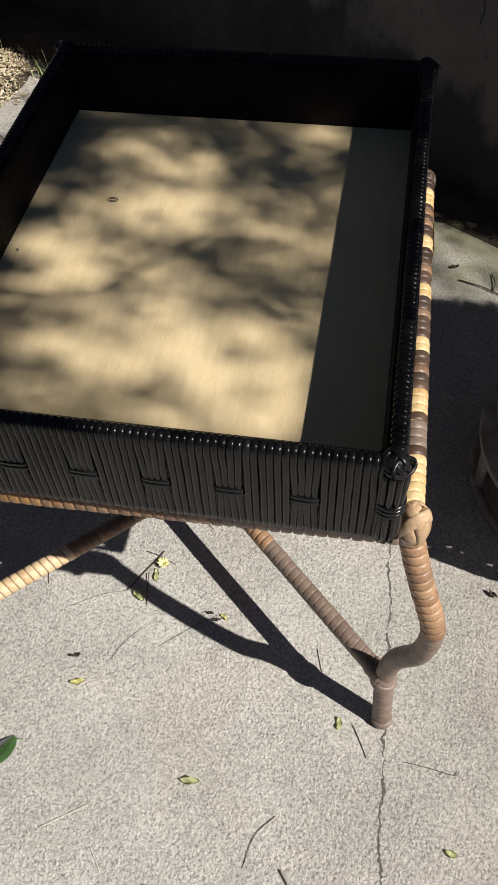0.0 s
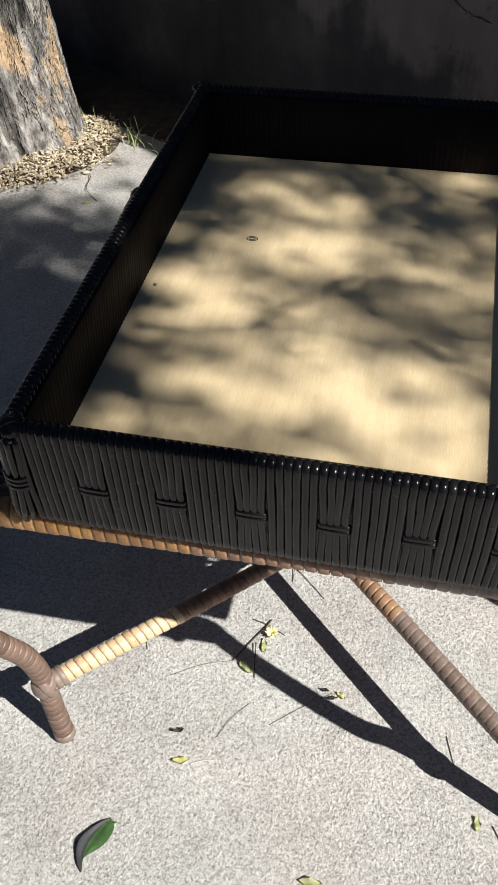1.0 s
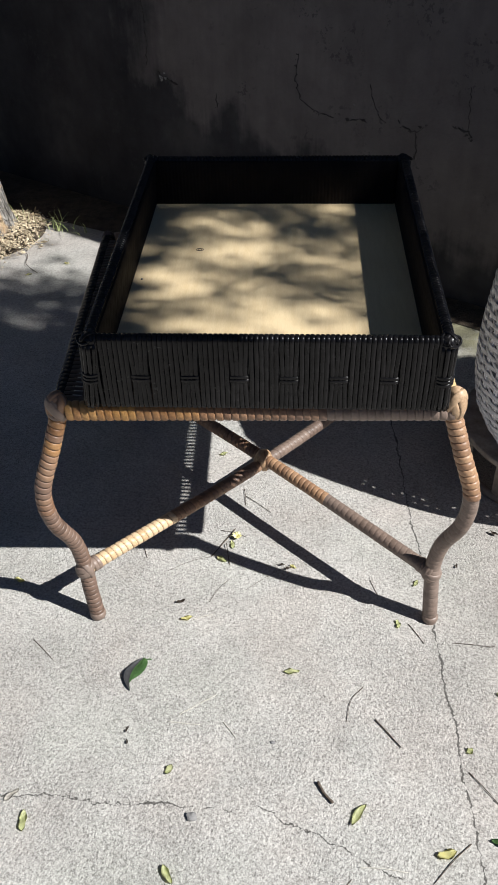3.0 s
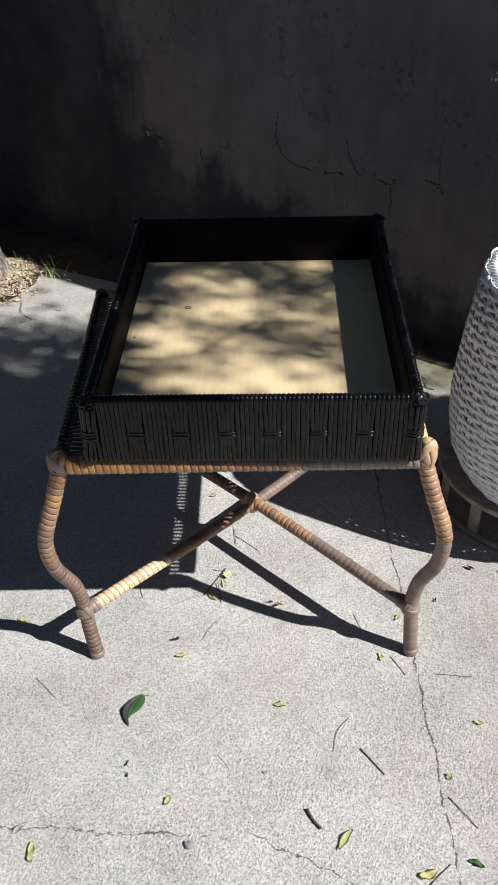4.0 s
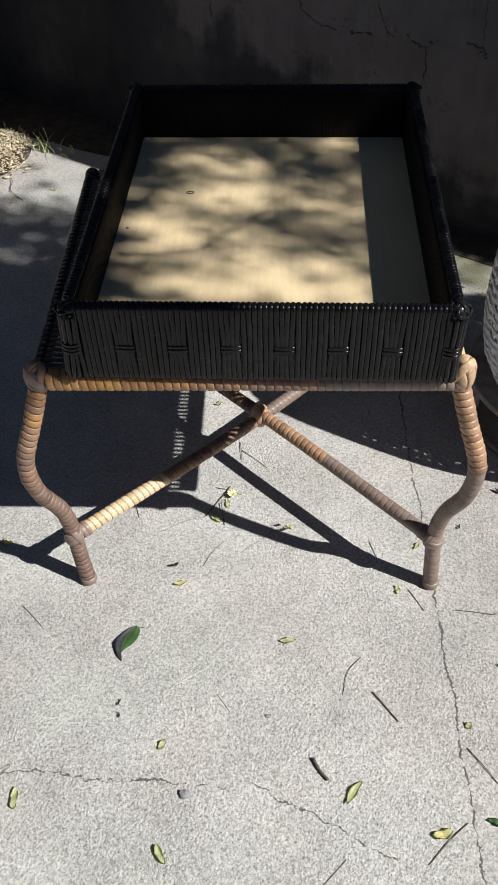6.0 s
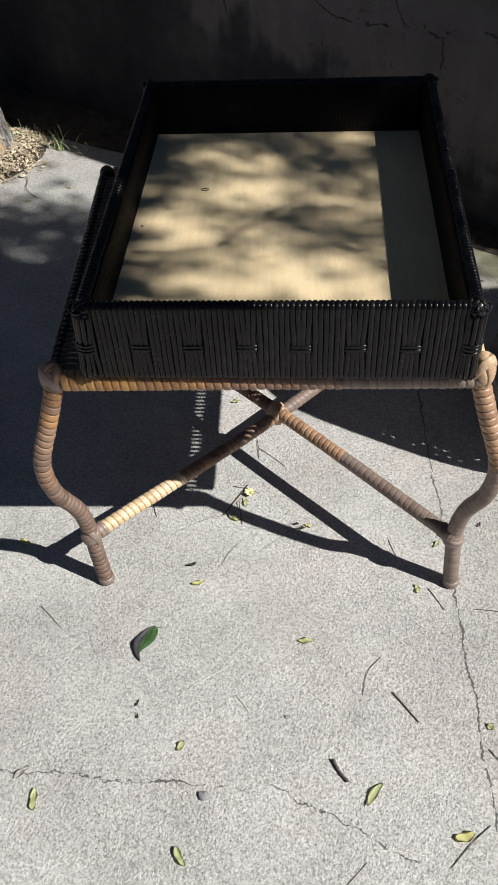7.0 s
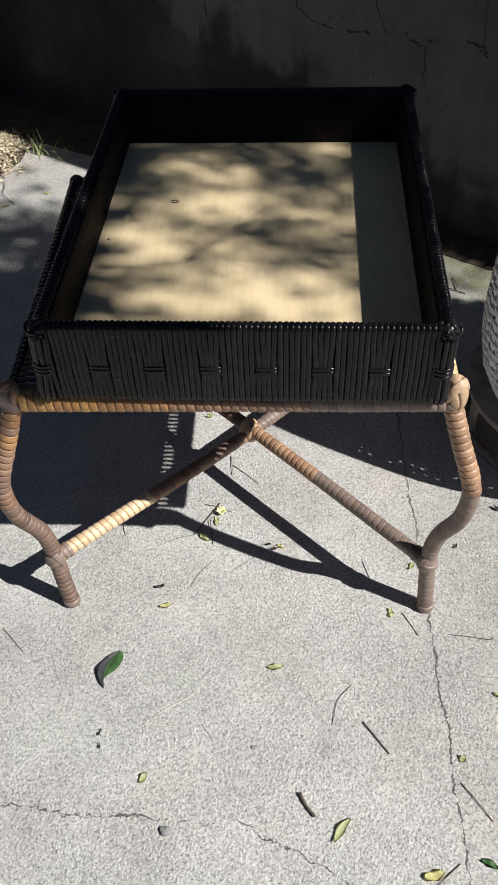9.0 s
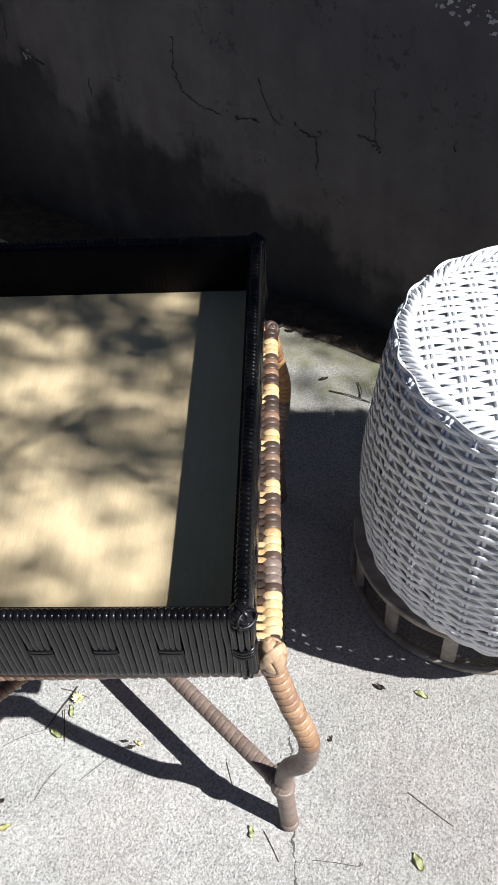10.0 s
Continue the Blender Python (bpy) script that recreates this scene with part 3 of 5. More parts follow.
for sx in (-1, 1):
    for sy in (-1, 1):
        c = Vector((sx * (HX - TH2 - 0.001), sy * (HY - TH2 - 0.001), 0))
        facing = math.atan2(sy, sx)
        bm = bmesh.new()
        tube(bm, [c + Vector((0, 0, 0.002)), c + Vector((0, 0, H - 0.004))], 0.0098, 16)
        post = part("corner_post", bm, BLACK, tray, "braided black corner of upright cords")
        for k in range(6):
            q = facing + radians(-82 + 33 * k)
            bm = bmesh.new()
            line = []
            for j in range(10):
                z = 0.003 + (H - 0.012) * j / 9
                fan = 0.10 * math.sin(3 * k + 5 * j / 9) * (1 - j / 9)
                tight = 0.0102 - 0.0012 * max(0.0, 1 - abs(z / H - 0.44) / 0.3)
                line.append(c + Vector((math.cos(q + fan) * tight, math.sin(q + fan) * tight, z)))
            tube(bm, line, 0.0031, 8)
            part("corner_cord", bm, BLACK, post)
        for dz in (-0.0052, 0.0, 0.0052):
            bm = bmesh.new()
            flat_band(bm, [(c + Vector((math.cos(q) * 0.0126, math.sin(q) * 0.0126, H * 0.44 + dz)), Vector((math.cos(q), math.sin(q), 0))) for q in [facing + radians(-105 + 15 * k) for k in range(15)]], 0.0025)
            part("cross_band", bm, BLACK, post)
        knot(post, BLACK, c + Vector((0, 0, H - 0.0085)), 0.0118, 11 + sx + 3 * sy, 5, 0.0055, [(sx, sy, 0.6), (sx, -sy, 0.3), (0, 0, 1)], "corner_wrap")
        # an eye of two bowed cords round a small knob
        bm = bmesh.new()
        eye = c + Vector((sx * 0.0062, sy * 0.0062, H - 0.004))
        e1, e2 = Vector((sx, -sy, 0)).normalized(), Vector((-sx * 0.5, -sy * 0.5, 0.7)).normalized()
        for g in (-1, 1):
            tube(bm, [eye + e1 * 0.0105 * math.cos(q) + e2 * g * 0.0064 * math.sin(q) for q in [math.pi * k / 8 for k in range(9)]], 0.0018, 7)
        bmesh.ops.create_icosphere(bm, subdivisions=2, radius=0.0034, matrix=Matrix.Translation(eye))
        part("corner_knot", bm, BLACK, post)
        if sx < 0:
            tip = Matrix.Rotation(LEAN, 3, 'Y')
            post.rotation_euler = (0, LEAN, 0)
            post.location = c - tip @ c
bm = bmesh.new()
box(bm, (-HX + TH, -HY + TH, 0.008), (HX - TH, HY - TH, 0.0255), 0.001)
board = part("base_board", bm, PLY, tray, "bare pale plywood base board with a small knot", smooth=False)
bm = bmesh.new()
for r, z in ((0.0040, 0.0254), (0.0022, 0.0254)):
    ring = [Vector((-0.118 + math.cos(q) * r * 1.5, 0.100 + math.sin(q) * r, z)) for q in [math.pi * k / 8 for k in range(17)]]
    tube(bm, ring, 0.0007, 5, False)
part("wood_knot", bm, TWIGM, board, "small dark knot in the wood")
bm = bmesh.new()
bmesh.ops.create_cone(bm, cap_ends=True, segments=10, radius1=0.0022, radius2=0.0014, depth=0.002, matrix=Matrix.Translation((-0.199, 0.0, 0.0262)))
part("nail_head", bm, STEEL, board, "rusty nail head")

# ---- rattan stool ----
SX0, SX1, SY0, SY1, SZ = -0.260, 0.260, -0.274, 0.274, 0.397
stool = thing("rattan_stool", "low rattan stool with curved cane-wrapped legs and crossed stretchers", "stool", (-0.008, 0.290, 0))
stool.rotation_euler = (0, 0, radians(2.0))
CX, CY = 0.5 * (SX0 + SX1), 0.5 * (SY0 + SY1)
joints = {}
SYB, RISE = SY1 - 0.020, 0.006       # the back rail stands forward of the back feet
SKEW = 0.018
for k, (x, y) in enumerate(((SX0, SY0), (SX1, SY0), (SX1, SY1), (SX0, SY1))):
    dx, dy = (1 if x > CX else -1), (1 if y > CY else -1)
    x -= SKEW if k == 3 else 0.0
    bow, fore = (0.45, 0.8) if dy > 0 else (1.0, 1.22)
    back = (0.004, 0.006, -0.020, -0.020)[k]
    lift = (0.007, 0.012, 0.0, 0.0)[k]
    top = SZ + (RISE if dy > 0 else 0.0)
    ctrl = [(x + dx * o * bow, y + dy * p * fore + back * max(0.0, min(1.0, (z - 0.25) / 0.14)), z) for o, p, z in ((0, 0, top - 0.004), (0.016, 0.011, 0.340), (0.036, 0.019, 0.275), (0.032, 0.016, 0.215),
            (0.013, 0.003, 0.160), (0.006, -0.001, 0.110), (0.008 if k else 0.002, 0.003, 0.055), (0.011 if k else -0.004, 0.008, 0.001))]
    path = smooth_path(ctrl, 12)
    turn_z = (0.238, 0.272, 0.24, 0.26)[k]
    low = [p for p in path if p.z < turn_z + 0.005]
    high = [p for p in path if p.z >= turn_z]
    bm = bmesh.new()
    tube(bm, path, 0.0102, 12)
    leg = part("leg", bm, DARKCANE, stool, "curved leg wound with rattan peel")
    bm = bmesh.new()
    wraps(bm, high, 0.0119, 0.0102, 14, 20 + k, (lambda i: 1 if i > 5 or i == 3 else 0) if k == 0 else (lambda i: 0), 0.20)
    wound = part("winding", bm, SAND if k == 1 else TAN, leg, "golden brown peel winding")
    wound.data.materials.append(BROWN)
    bm = bmesh.new()
    wraps(bm, low, 0.0117, 0.0088, 14, 30 + k, None, 0.03 if k == 1 else 0.15)
    part("winding", bm, UMBER if k == 0 else GREY, leg, "faded grey-brown peel winding")
    bm = bmesh.new()
    tube(bm, [path[-1] + Vector((0, 0, h)) for h in (0.0, 0.003, 0.009, 0.012)], lambda t: 0.0129 - 0.0012 * abs(2 * t - 1) ** 3, 14)
    part("foot_band", bm, GREY, leg, "worn peel band round the foot")
    j = Vector((x + dx * 0.005 * bow, y, 0.098))
    joints[k] = j
    knot(leg, GREY, j, 0.0140, 60 + k, 6, 0.0100, [(0, 0, 1), (dx * 0.3, dy * 0.3, 1), (-dx, -dy, 0.6)], tall=1.25)
    knot(leg, (STRAP,) if k == 1 else (DARKCANE,) if k > 1 else (BROWN, GREY), (x + dx * 0.001, y + dy * 0.002 + back, top - 0.002 + lift), 0.0110 if k > 1 else 0.0136, 70 + k, 8, 0.0105, [(dx, dy * 0.2, 0.75), (dx * 0.2, dy, 0.8), (dx, -dy, 0.35), (dx * 0.6, dy * 0.5, -0.7)], tall=1.22 + 40 * lift, core=STRAP if k == 1 else DARKCANE if k > 1 else BROWN)

def rail(a, b, seed, materials, kind=None, radius=0.0120):
    bm = bmesh.new()
    tube(bm, [Vector(a), Vector(b)], 0.0100, 12)
    r = part("rail", bm, DARKCANE, stool, "rail wound with rattan peel")
    bm = bmesh.new()
    wraps(bm, [Vector(a), Vector(b)], radius, 0.0104, 14, seed, kind, 0.15)
    w = part("winding", bm, materials[0], r)
    for m in materials[1:]:
        w.data.materials.append(m)
rail((SX0 + 0.010, SY0 + 0.001, SZ - 0.0004), (SX1 - 0.006, SY0 + 0.003, SZ - 0.0004), 80, (ORANGE, TAN, BROWN, GREY), lambda i: 0 if i < 9 else 1 if i < 17 else 2 if i < 33 else 3, 0.0131)
rail((SX0 + 0.012 - SKEW, SYB, SZ + RISE), (SX1 - 0.012, SYB, SZ + RISE), 81, (BROWN,))
LIGHT = [k for a, n in ((0, 5), (10, 3), (18, 2), (26, 2), (34, 2), (42, 3)) for k in range(a, a + n)]
light_turn = lambda i: i in LIGHT
rail((SX1, SY0 + 0.030, SZ), (SX1, SYB - 0.012, SZ + RISE), 82, (GOLD, DARKCANE, BROWN, GREY), lambda i: 0 if light_turn(i) else 1 if i + 1 in LIGHT or i - 1 in LIGHT else 3 if i < 9 else (2, 1, 1, 2, 1)[i % 5])
rail((SX0, SY0 + 0.014, SZ), (SX0 - SKEW, SYB - 0.012, SZ + RISE), 83, (BLACK,))

# woven seat: flat peel laced from side rail to side rail, and dark peel woven through it
def strip_mesh(name, length, width, material, wave=0.0):
    bm = bmesh.new()
    n = 24
    rows = []
    for i in range(n + 1):
        s = i / n
        z = wave * math.sin(s * math.pi * 14)
        rows.append([bm.verts.new((s * length, o * width, z + (0.0012 if abs(o) < 0.4 else 0.0))) for o in (-0.5, -0.3, 0.3, 0.5)])
    for r0, r1 in zip(rows, rows[1:]):
        for k in range(3):
            bm.faces.new((r0[k], r1[k], r1[k + 1], r0[k + 1]))
    return mesh_of(bm, name, material)
seat_light = strip_mesh("seat_strand", 0.4 * (SX1 - SX0), 0.0076, GOLD, 0.0004)
seat_dark = strip_mesh("seat_strand", SX1 - SX0, 0.0084, DARKCANE, 0.0008)
seat_short = strip_mesh("seat_strand", 0.6 * (SX1 - SX0), 0.0084, DARKCANE, 0.0008)
seat_long = strip_mesh("seat_strand", SYB - SY0, 0.0120, DARKCANE, 0.0012)
seat_parent = part("seat", strip_mesh("seat", SX1 - SX0, 0.02, DARKCANE), None, stool, "seat laced from flat rattan strips")
seat_parent.location = (SX0, SY0 + 0.012, SZ + 0.0090)
seat_parent.rotation_euler = (0.0114, 0, 0)
for i in range(int((SYB - SY0 - 0.03) / 0.0104)):
    o = part("seat_strand", seat_light if light_turn(i) else seat_dark, None, seat_parent)
    o.location = (0.6 * (SX1 - SX0) if light_turn(i) else 0, 0.0055 + 0.0104 * i, 0.0004)
    if light_turn(i):
        o = part("seat_strand", seat_short, None, seat_parent)
        o.location = (0, 0.0055 + 0.0104 * i, 0.0004)
    # the seat widens a little towards the back
    side = SKEW * i / 50
    span = 0.6 * (SX1 - SX0) if light_turn(i) else SX1 - SX0
    o.location.x = -side
    o.scale = ((span + side) / span, 1, 1)
for i in range(33):
    o = part("seat_strand", seat_long, None, seat_parent)
    o.location = (0.034 + 0.0142 * i, -0.012, -0.0022)
    o.rotation_euler = (0, 0, math.pi / 2)

mid = Vector((0.006, -0.016, 0.106))
# first stretcher: sunlit cream end and shaded brown stretch are put into the peel colour
for a, b, seed, pieces in ((0, 2, 90, ((0.0, 0.235, CREAM, 0.26), (0.235, 0.5, BROWN, 0.20), (0.5, 1.0, GREY, 0.12))),
                           (1, 3, 91, ((0.0, 0.30, GREY, 0.05), (0.30, 0.5, SAND, 0.12), (0.5, 1.0, BROWN, 0.20)))):
    up = Vector((0, 0, 0.004 if a else -0.004))
    path = smooth_path([joints[a], mid + up, joints[b]], 40)
    bm = bmesh.new()
    tube(bm, path, 0.0096, 12)
    st = part("stretcher", bm, DARKCANE, stool, "diagonal stretcher wound with rattan peel")
    for f0, f1, material, groove in pieces:
        bm = bmesh.new()
        wraps(bm, path[int(f0 * 80):int(f1 * 80) + 1], 0.0108, 0.0100, 14, seed + int(9 * f0), None, groove)
        part("winding", bm, material, st)
    bm = bmesh.new()
    wraps(bm, path[1:3], 0.0124, 0.0070, 14, seed + 5, None, 0.10)
    part("strap", bm, GREY, st, "dark strap binding the stretcher to its leg")
knot(stool, (STRAP, CREAM, STRAP), mid, 0.0162, 95, 9, 0.0105, [(1, 1, 0.05), (1, -1, 0.05), (1, 0.1, 0.1)], core=STRAP)

# ---- white wicker stool ----
WX, WY = 0.614, 0.408
white = thing("white_wicker_stool", "barrel-shaped white-painted wicker stool on a slatted wooden ring base", "stool", (WX, WY, 0))
PROFILE = [(0.088, 0.190), (0.11, 0.208), (0.15, 0.228), (0.20, 0.236), (0.25, 0.2385), (0.30, 0.236), (0.37, 0.2285), (0.45, 0.218), (0.505, 0.2065)]
ZT = 0.504
RT = 0.1995
def r_at(z):
    for (z0, r0), (z1, r1) in zip(PROFILE, PROFILE[1:]):
        if z <= z1:
            return r0 + (r1 - r0) * (z - z0) / (z1 - z0)
    return PROFILE[-1][1]
NS = 36
ZB, ZE = 0.088, 0.500
# added drum, no part of the stool: keeps sun from passing the weave
bm = bmesh.new()
rows = []
for k in range(16):
    z = ZB + (ZE - 0.030 - ZB) * k / 15
    rows.append([bm.verts.new((math.cos(2 * math.pi * j / 48) * (r_at(z) - 0.030), math.sin(2 * math.pi * j / 48) * (r_at(z) - 0.030), z)) for j in range(48)])
for r0, r1 in zip(rows, rows[1:]):
    for j in range(48):
        bm.faces.new((r0[j], r0[(j + 1) % 48], r1[(j + 1) % 48], r1[j]))
part("light_stop_drum", bm, WHITE, white, "added drum deep behind the weave that stops light passing through")
for i in range(NS):
    bm = bmesh.new()
    for o in (-0.0034, 0.0034):
        pts = []
        for k in range(14):
            z = ZB - 0.002 + (ZE - ZB) * k / 13
            r = r_at(z) - 0.0005
            q = 2 * math.pi * i / NS + o / r
            pts.append(Vector((math.cos(q) * r, math.sin(q) * r, z)))
        tube(bm, pts, 0.0029, 7)
    part("stake", bm, WHITE, white)
def reed(bm, pts, ups, outs, half, thick, closed):
    """A flattened reed along pts, standing half-high along ups and thick along outs."""
    rings = [[bm.verts.new(p + u * math.cos(a) * half + o * math.sin(a) * thick) for a in [2 * math.pi * k / 8 for k in range(8)]] for p, u, o in zip(pts, ups, outs)]
    last = len(rings) if closed else len(rings) - 1
    for j in range(last):
        r0, r1 = rings[j], rings[(j + 1) % len(rings)]
        for k in range(8):
            bm.faces.new((r0[k], r0[(k + 1) % 8], r1[(k + 1) % 8], r1[k]))
rnd = random.Random(8)
heights = []
z = ZB + 0.004
while z < ZE - 0.002:
    heights.append(z)
    z += 0.0068 + 0.0017 * min(1.0, (z - ZB) / 0.10)
for k, z in enumerate(heights):
    bm = bmesh.new()
    n = NS * 8
    ph = rnd.uniform(-0.12, 0.12)
    gap = 0.0068 + 0.0017 * min(1.0, (z - ZB) / 0.10)
    pts, ups, outs = [], [], []
    for j in range(n):
        q = 2 * math.pi * j / n
        wv = math.cos(q * NS / 2 + (k % 2) * math.pi + ph)
        r = r_at(z) + 0.0030 * wv
        zz = z + 0.0009 * math.sin(3 * q + 1.3 * k) + 0.0007 * math.sin(11 * q + 2.1 * k) + 0.0016 * noise.noise(Vector((math.cos(q) * 9, math.sin(q) * 9, 3.7 * k)))
        rad = Vector((math.cos(q), math.sin(q), 0))
        pts.append(Vector((rad.x * r, rad.y * r, zz)))
        ups.append(Vector((0, 0, 1)) - rad * 0.05)
        outs.append(rad)
    reed(bm, pts, ups, outs, gap * (0.505 + rnd.uniform(-0.05, 0.03)), 0.0013, True)
    part("woven_reed", bm, WHITE, white)
# top: flat reeds woven over paired stakes
def dome(x, y):
    return ZT - 0.012 * ((x * x + y * y) / RT ** 2) ** 2
NR = 46
for i in range(NR):
    y = -RT + 0.006 + (2 * RT - 0.012) * i / (NR - 1)
    half = math.sqrt(max(RT * RT - y * y, 0.0)) - 0.002
    if half < 0.03:
        continue
    bm = bmesh.new()
    n = 60
    pts, ups, outs = [], [], []
    shift = rnd.uniform(-0.003, 0.003)
    for k in range(n + 1):
        x = -half + 2 * half * k / n
        wv = math.cos((x + shift) / 0.034 * math.pi + math.pi + (i % 2) * math.pi)
        pts.append(Vector((x, y + 0.0012 * math.sin(i * 1.7 + k * 0.22), dome(x, y) + 0.0026 * math.copysign(abs(wv) ** 0.7, wv))))
        ups.append(Vector((0, 1, 0)))
        outs.append(Vector((0, 0, 1)))
    reed(bm, pts, ups, outs, 0.0050 + rnd.uniform(-0.0007, 0.0005), 0.0015, False)
    part("top_reed", bm, WHITE, white)
for i in range(11):
    bm = bmesh.new()
    for o in (-0.0034, 0.0034):
        x = 0.034 * (i - 5) + o
        half = math.sqrt(max(RT * RT - x * x, 0.0)) - 0.003
        tube(bm, [Vector((x, y, dome(x, y))) for y in [half * (k / 6 - 1) for k in range(13)]], 0.0029, 6)
    part("top_stake", bm, WHITE, white)
bm = bmesh.new()
bmesh.ops.create_cone(bm, cap_ends=True, segments=48, radius1=RT + 0.002, radius2=RT - 0.004, depth=0.004, matrix=Matrix.Translation((0, 0, ZT - 0.017)))
part("top_lining", bm, WHITE, white, "greyish underside behind the woven top")
# border: each stake end bends over flat, passes its neighbours and tucks in
NB = 108
for i in range(NB):
    bm = bmesh.new()
    q0 = 2 * math.pi * i / NB
    wob = rnd.uniform(-0.0018, 0.0018)
    pts = []
    for k in range(13):
        w = k / 12
        q = q0 + w * 2 * math.pi / NB * 3.4
        r = RT + 0.008 - 0.019 * math.sin(w * math.pi * 0.5) ** 1.5 + wob
        pts.append(Vector((math.cos(q) * r, math.sin(q) * r, ZT - 0.014 + 0.013 * math.sin(min(w * 1.25, 1.0) * math.pi * 0.72) + 0.5 * wob)))
    tube(bm, pts, 0.0032, 7)
    part("rim_loop", bm, WHITE, white)
for r, z in ((RT + 0.0085, ZT - 0.012), (RT + 0.0088, ZT - 0.018)):
    bm = bmesh.new()
    tube(bm, [Vector((math.cos(2 * math.pi * k / 96) * (r + 0.0005 * math.sin(k * 2.1)), math.sin(2 * math.pi * k / 96) * (r + 0.0005 * math.sin(k * 2.1)), z + 0.0005 * math.cos(k * 2.1))) for k in range(97)], 0.0034, 7, False)
    part("rim_reed", bm, WHITE, white)
# base: plate, slats and ground ring, set a little off the body's axis
def ring_mesh(r0, r1, z0, z1):
    bm = bmesh.new()
    n = 64
    loops = []
    for r, z in ((r0, z0), (r1, z0), (r1 + 0.0015, (z0 + z1) / 2), (r1, z1), (r0, z1)):
        loops.append([bm.verts.new((math.cos(2 * math.pi * j / n) * r, math.sin(2 * math.pi * j / n) * r, z)) for j in range(n)])
    for k in range(5):
        a, b = loops[k], loops[(k + 1) % 5]
        for j in range(n):
            bm.faces.new((a[j], a[(j + 1) % n], b[(j + 1) % n], b[j]))
    return bm
BASE = Vector((-0.050, 0.026, 0))
for nm, r0, r1, z0, z1, lab in (("base_plate", 0.06, 0.193, 0.074, 0.087, "weathered brown wooden plate"), ("ground_ring", 0.185, 0.196, 0.0, 0.011, "pale weathered wooden ring on the ground")):
    part(nm, ring_mesh(r0, r1, z0, z1), OLDWOOD, white, lab).location = BASE
for i in range(12):
    q = 2 * math.pi * (i + 0.39) / 12
    bm = bmesh.new()
    box(bm, (-0.004, -0.011, 0.008), (0.004, 0.011, 0.078), 0.0015)
    sl = part("slat", bm, OLDWOOD, white, smooth=False)
    sl.location = BASE + Vector((math.cos(q) * 0.187, math.sin(q) * 0.187, 0))
    sl.rotation_euler = (0, 0, q)

# ---- tree ----
TREE = Vector((-1.055, 1.47, 0))
tree = thing("tree", "old tree with grey and tan peeling bark beside the wall", "tree", TREE)
bm = bmesh.new()
rings = []
NT = 180
zs = [0.0, 0.02, 0.05, 0.08, 0.12, 0.16, 0.2, 0.25, 0.3, 0.36, 0.42, 0.5, 0.6, 0.75, 0.95, 1.2, 1.5, 1.8, 2.1, 2.4]
zs = sorted(set(zs + [0.009 * k for k in range(75)]))
for z in zs:
    base = 0.165 + 0.060 * math.exp(-z / 0.13) + 0.02 * math.exp(-z / 0.6) - 0.014 * z
    ring = []
    for j in range(NT):
        q = 2 * math.pi * j / NT
        d = Vector((math.cos(q), math.sin(q), 0))
        nz = noise.fractal(Vector((d.x * 2.2, d.y * 2.2, z * 2.0)), 1.0, 2.0, 3)
        wob = 0.35 * noise.noise(Vector((d.x * 3, d.y * 3, z * 7)))
        furrow = abs(noise.noise(Vector((d.x * 7.5 + wob, d.y * 7.5 + wob, z * 4.5)))) ** 0.5
        plates = noise.multi_fractal(Vector((d.x * 13, d.y * 13, z * 16)), 1.0, 2.2, 3)
        lobes = 0.018 * math.exp(-z / 0.12) * math.cos(5 * q + 0.7)
        ring.append(bm.verts.new(d * (base + lobes + 0.012 * nz + 0.028 * (min(furrow, 0.5) - 0.5) + 0.004 * (plates - 1.0)) + Vector((0.0 * z, 0.02 * z, z))))
    rings.append(ring)
for r0, r1 in zip(rings, rings[1:]):
    for j in range(NT):
        bm.faces.new((r0[j], r0[(j + 1) % NT], r1[(j + 1) % NT], r1[j]))
part("trunk", bm, BARK, tree, "trunk with deep furrows and tan patches of peeled bark")
rnd = random.Random(21)
tops = [(3.6, -2.1, 3.4), (1.6, -0.9, 4.2), (-0.4, 0.9, 4.0), (-1.4, -0.6, 3.9), (1.9, 0.7, 3.8)]
for k, tp in enumerate(tops):
    bm = bmesh.new()
    s = Vector((0, 0.045, 2.2))
    e = Vector(tp)
    midp = s.lerp(e, 0.5) + Vector((rnd.uniform(-.15, .15), rnd.uniform(-.15, .15), 0.35))
    path = smooth_path([s, s.lerp(midp, 0.5) + Vector((0, 0, 0.2)), midp, midp.lerp(e, 0.5), e], 8)
    tube(bm, path, lambda t: 0.085 * (1 - t) ** 0.8 + 0.008, 10)
    limb = part("limb", bm, BARK, tree)
def leaf_quad(verts, faces, c, d, n, length, width):
    """A pointed leaf blade folded along its midrib."""
    s = d.cross(n).normalized()
    b = len(verts)
    tip = c + d * length
    for p in (c, c + d * length * 0.45 + s * width * 0.5 - n * width * 0.15, tip, c + d * length * 0.45 - s * width * 0.5 - n * width * 0.15, c + d * length * 0.5 + n * 0.002):
        verts.append(tuple(p))
    faces += [(b, b + 1, b + 4), (b + 1, b + 2, b + 4), (b + 2, b + 3, b + 4), (b + 3, b, b + 4)]
def rand_dir():
    return Vector((rnd.gauss(0, 1), rnd.gauss(0, 1), rnd.gauss(0, 0.7))).normalized()
def sunny(p):
    """Whether the sun's way past p ends on the open, sunlit part of the yard."""
    u, v = p.x - SU * p.z, p.y + SV * p.z
    return v < 0.15 or (u > -0.20 and v < (0.70 if 0.12 < u < 0.58 else 0.84))
verts, faces = [], []
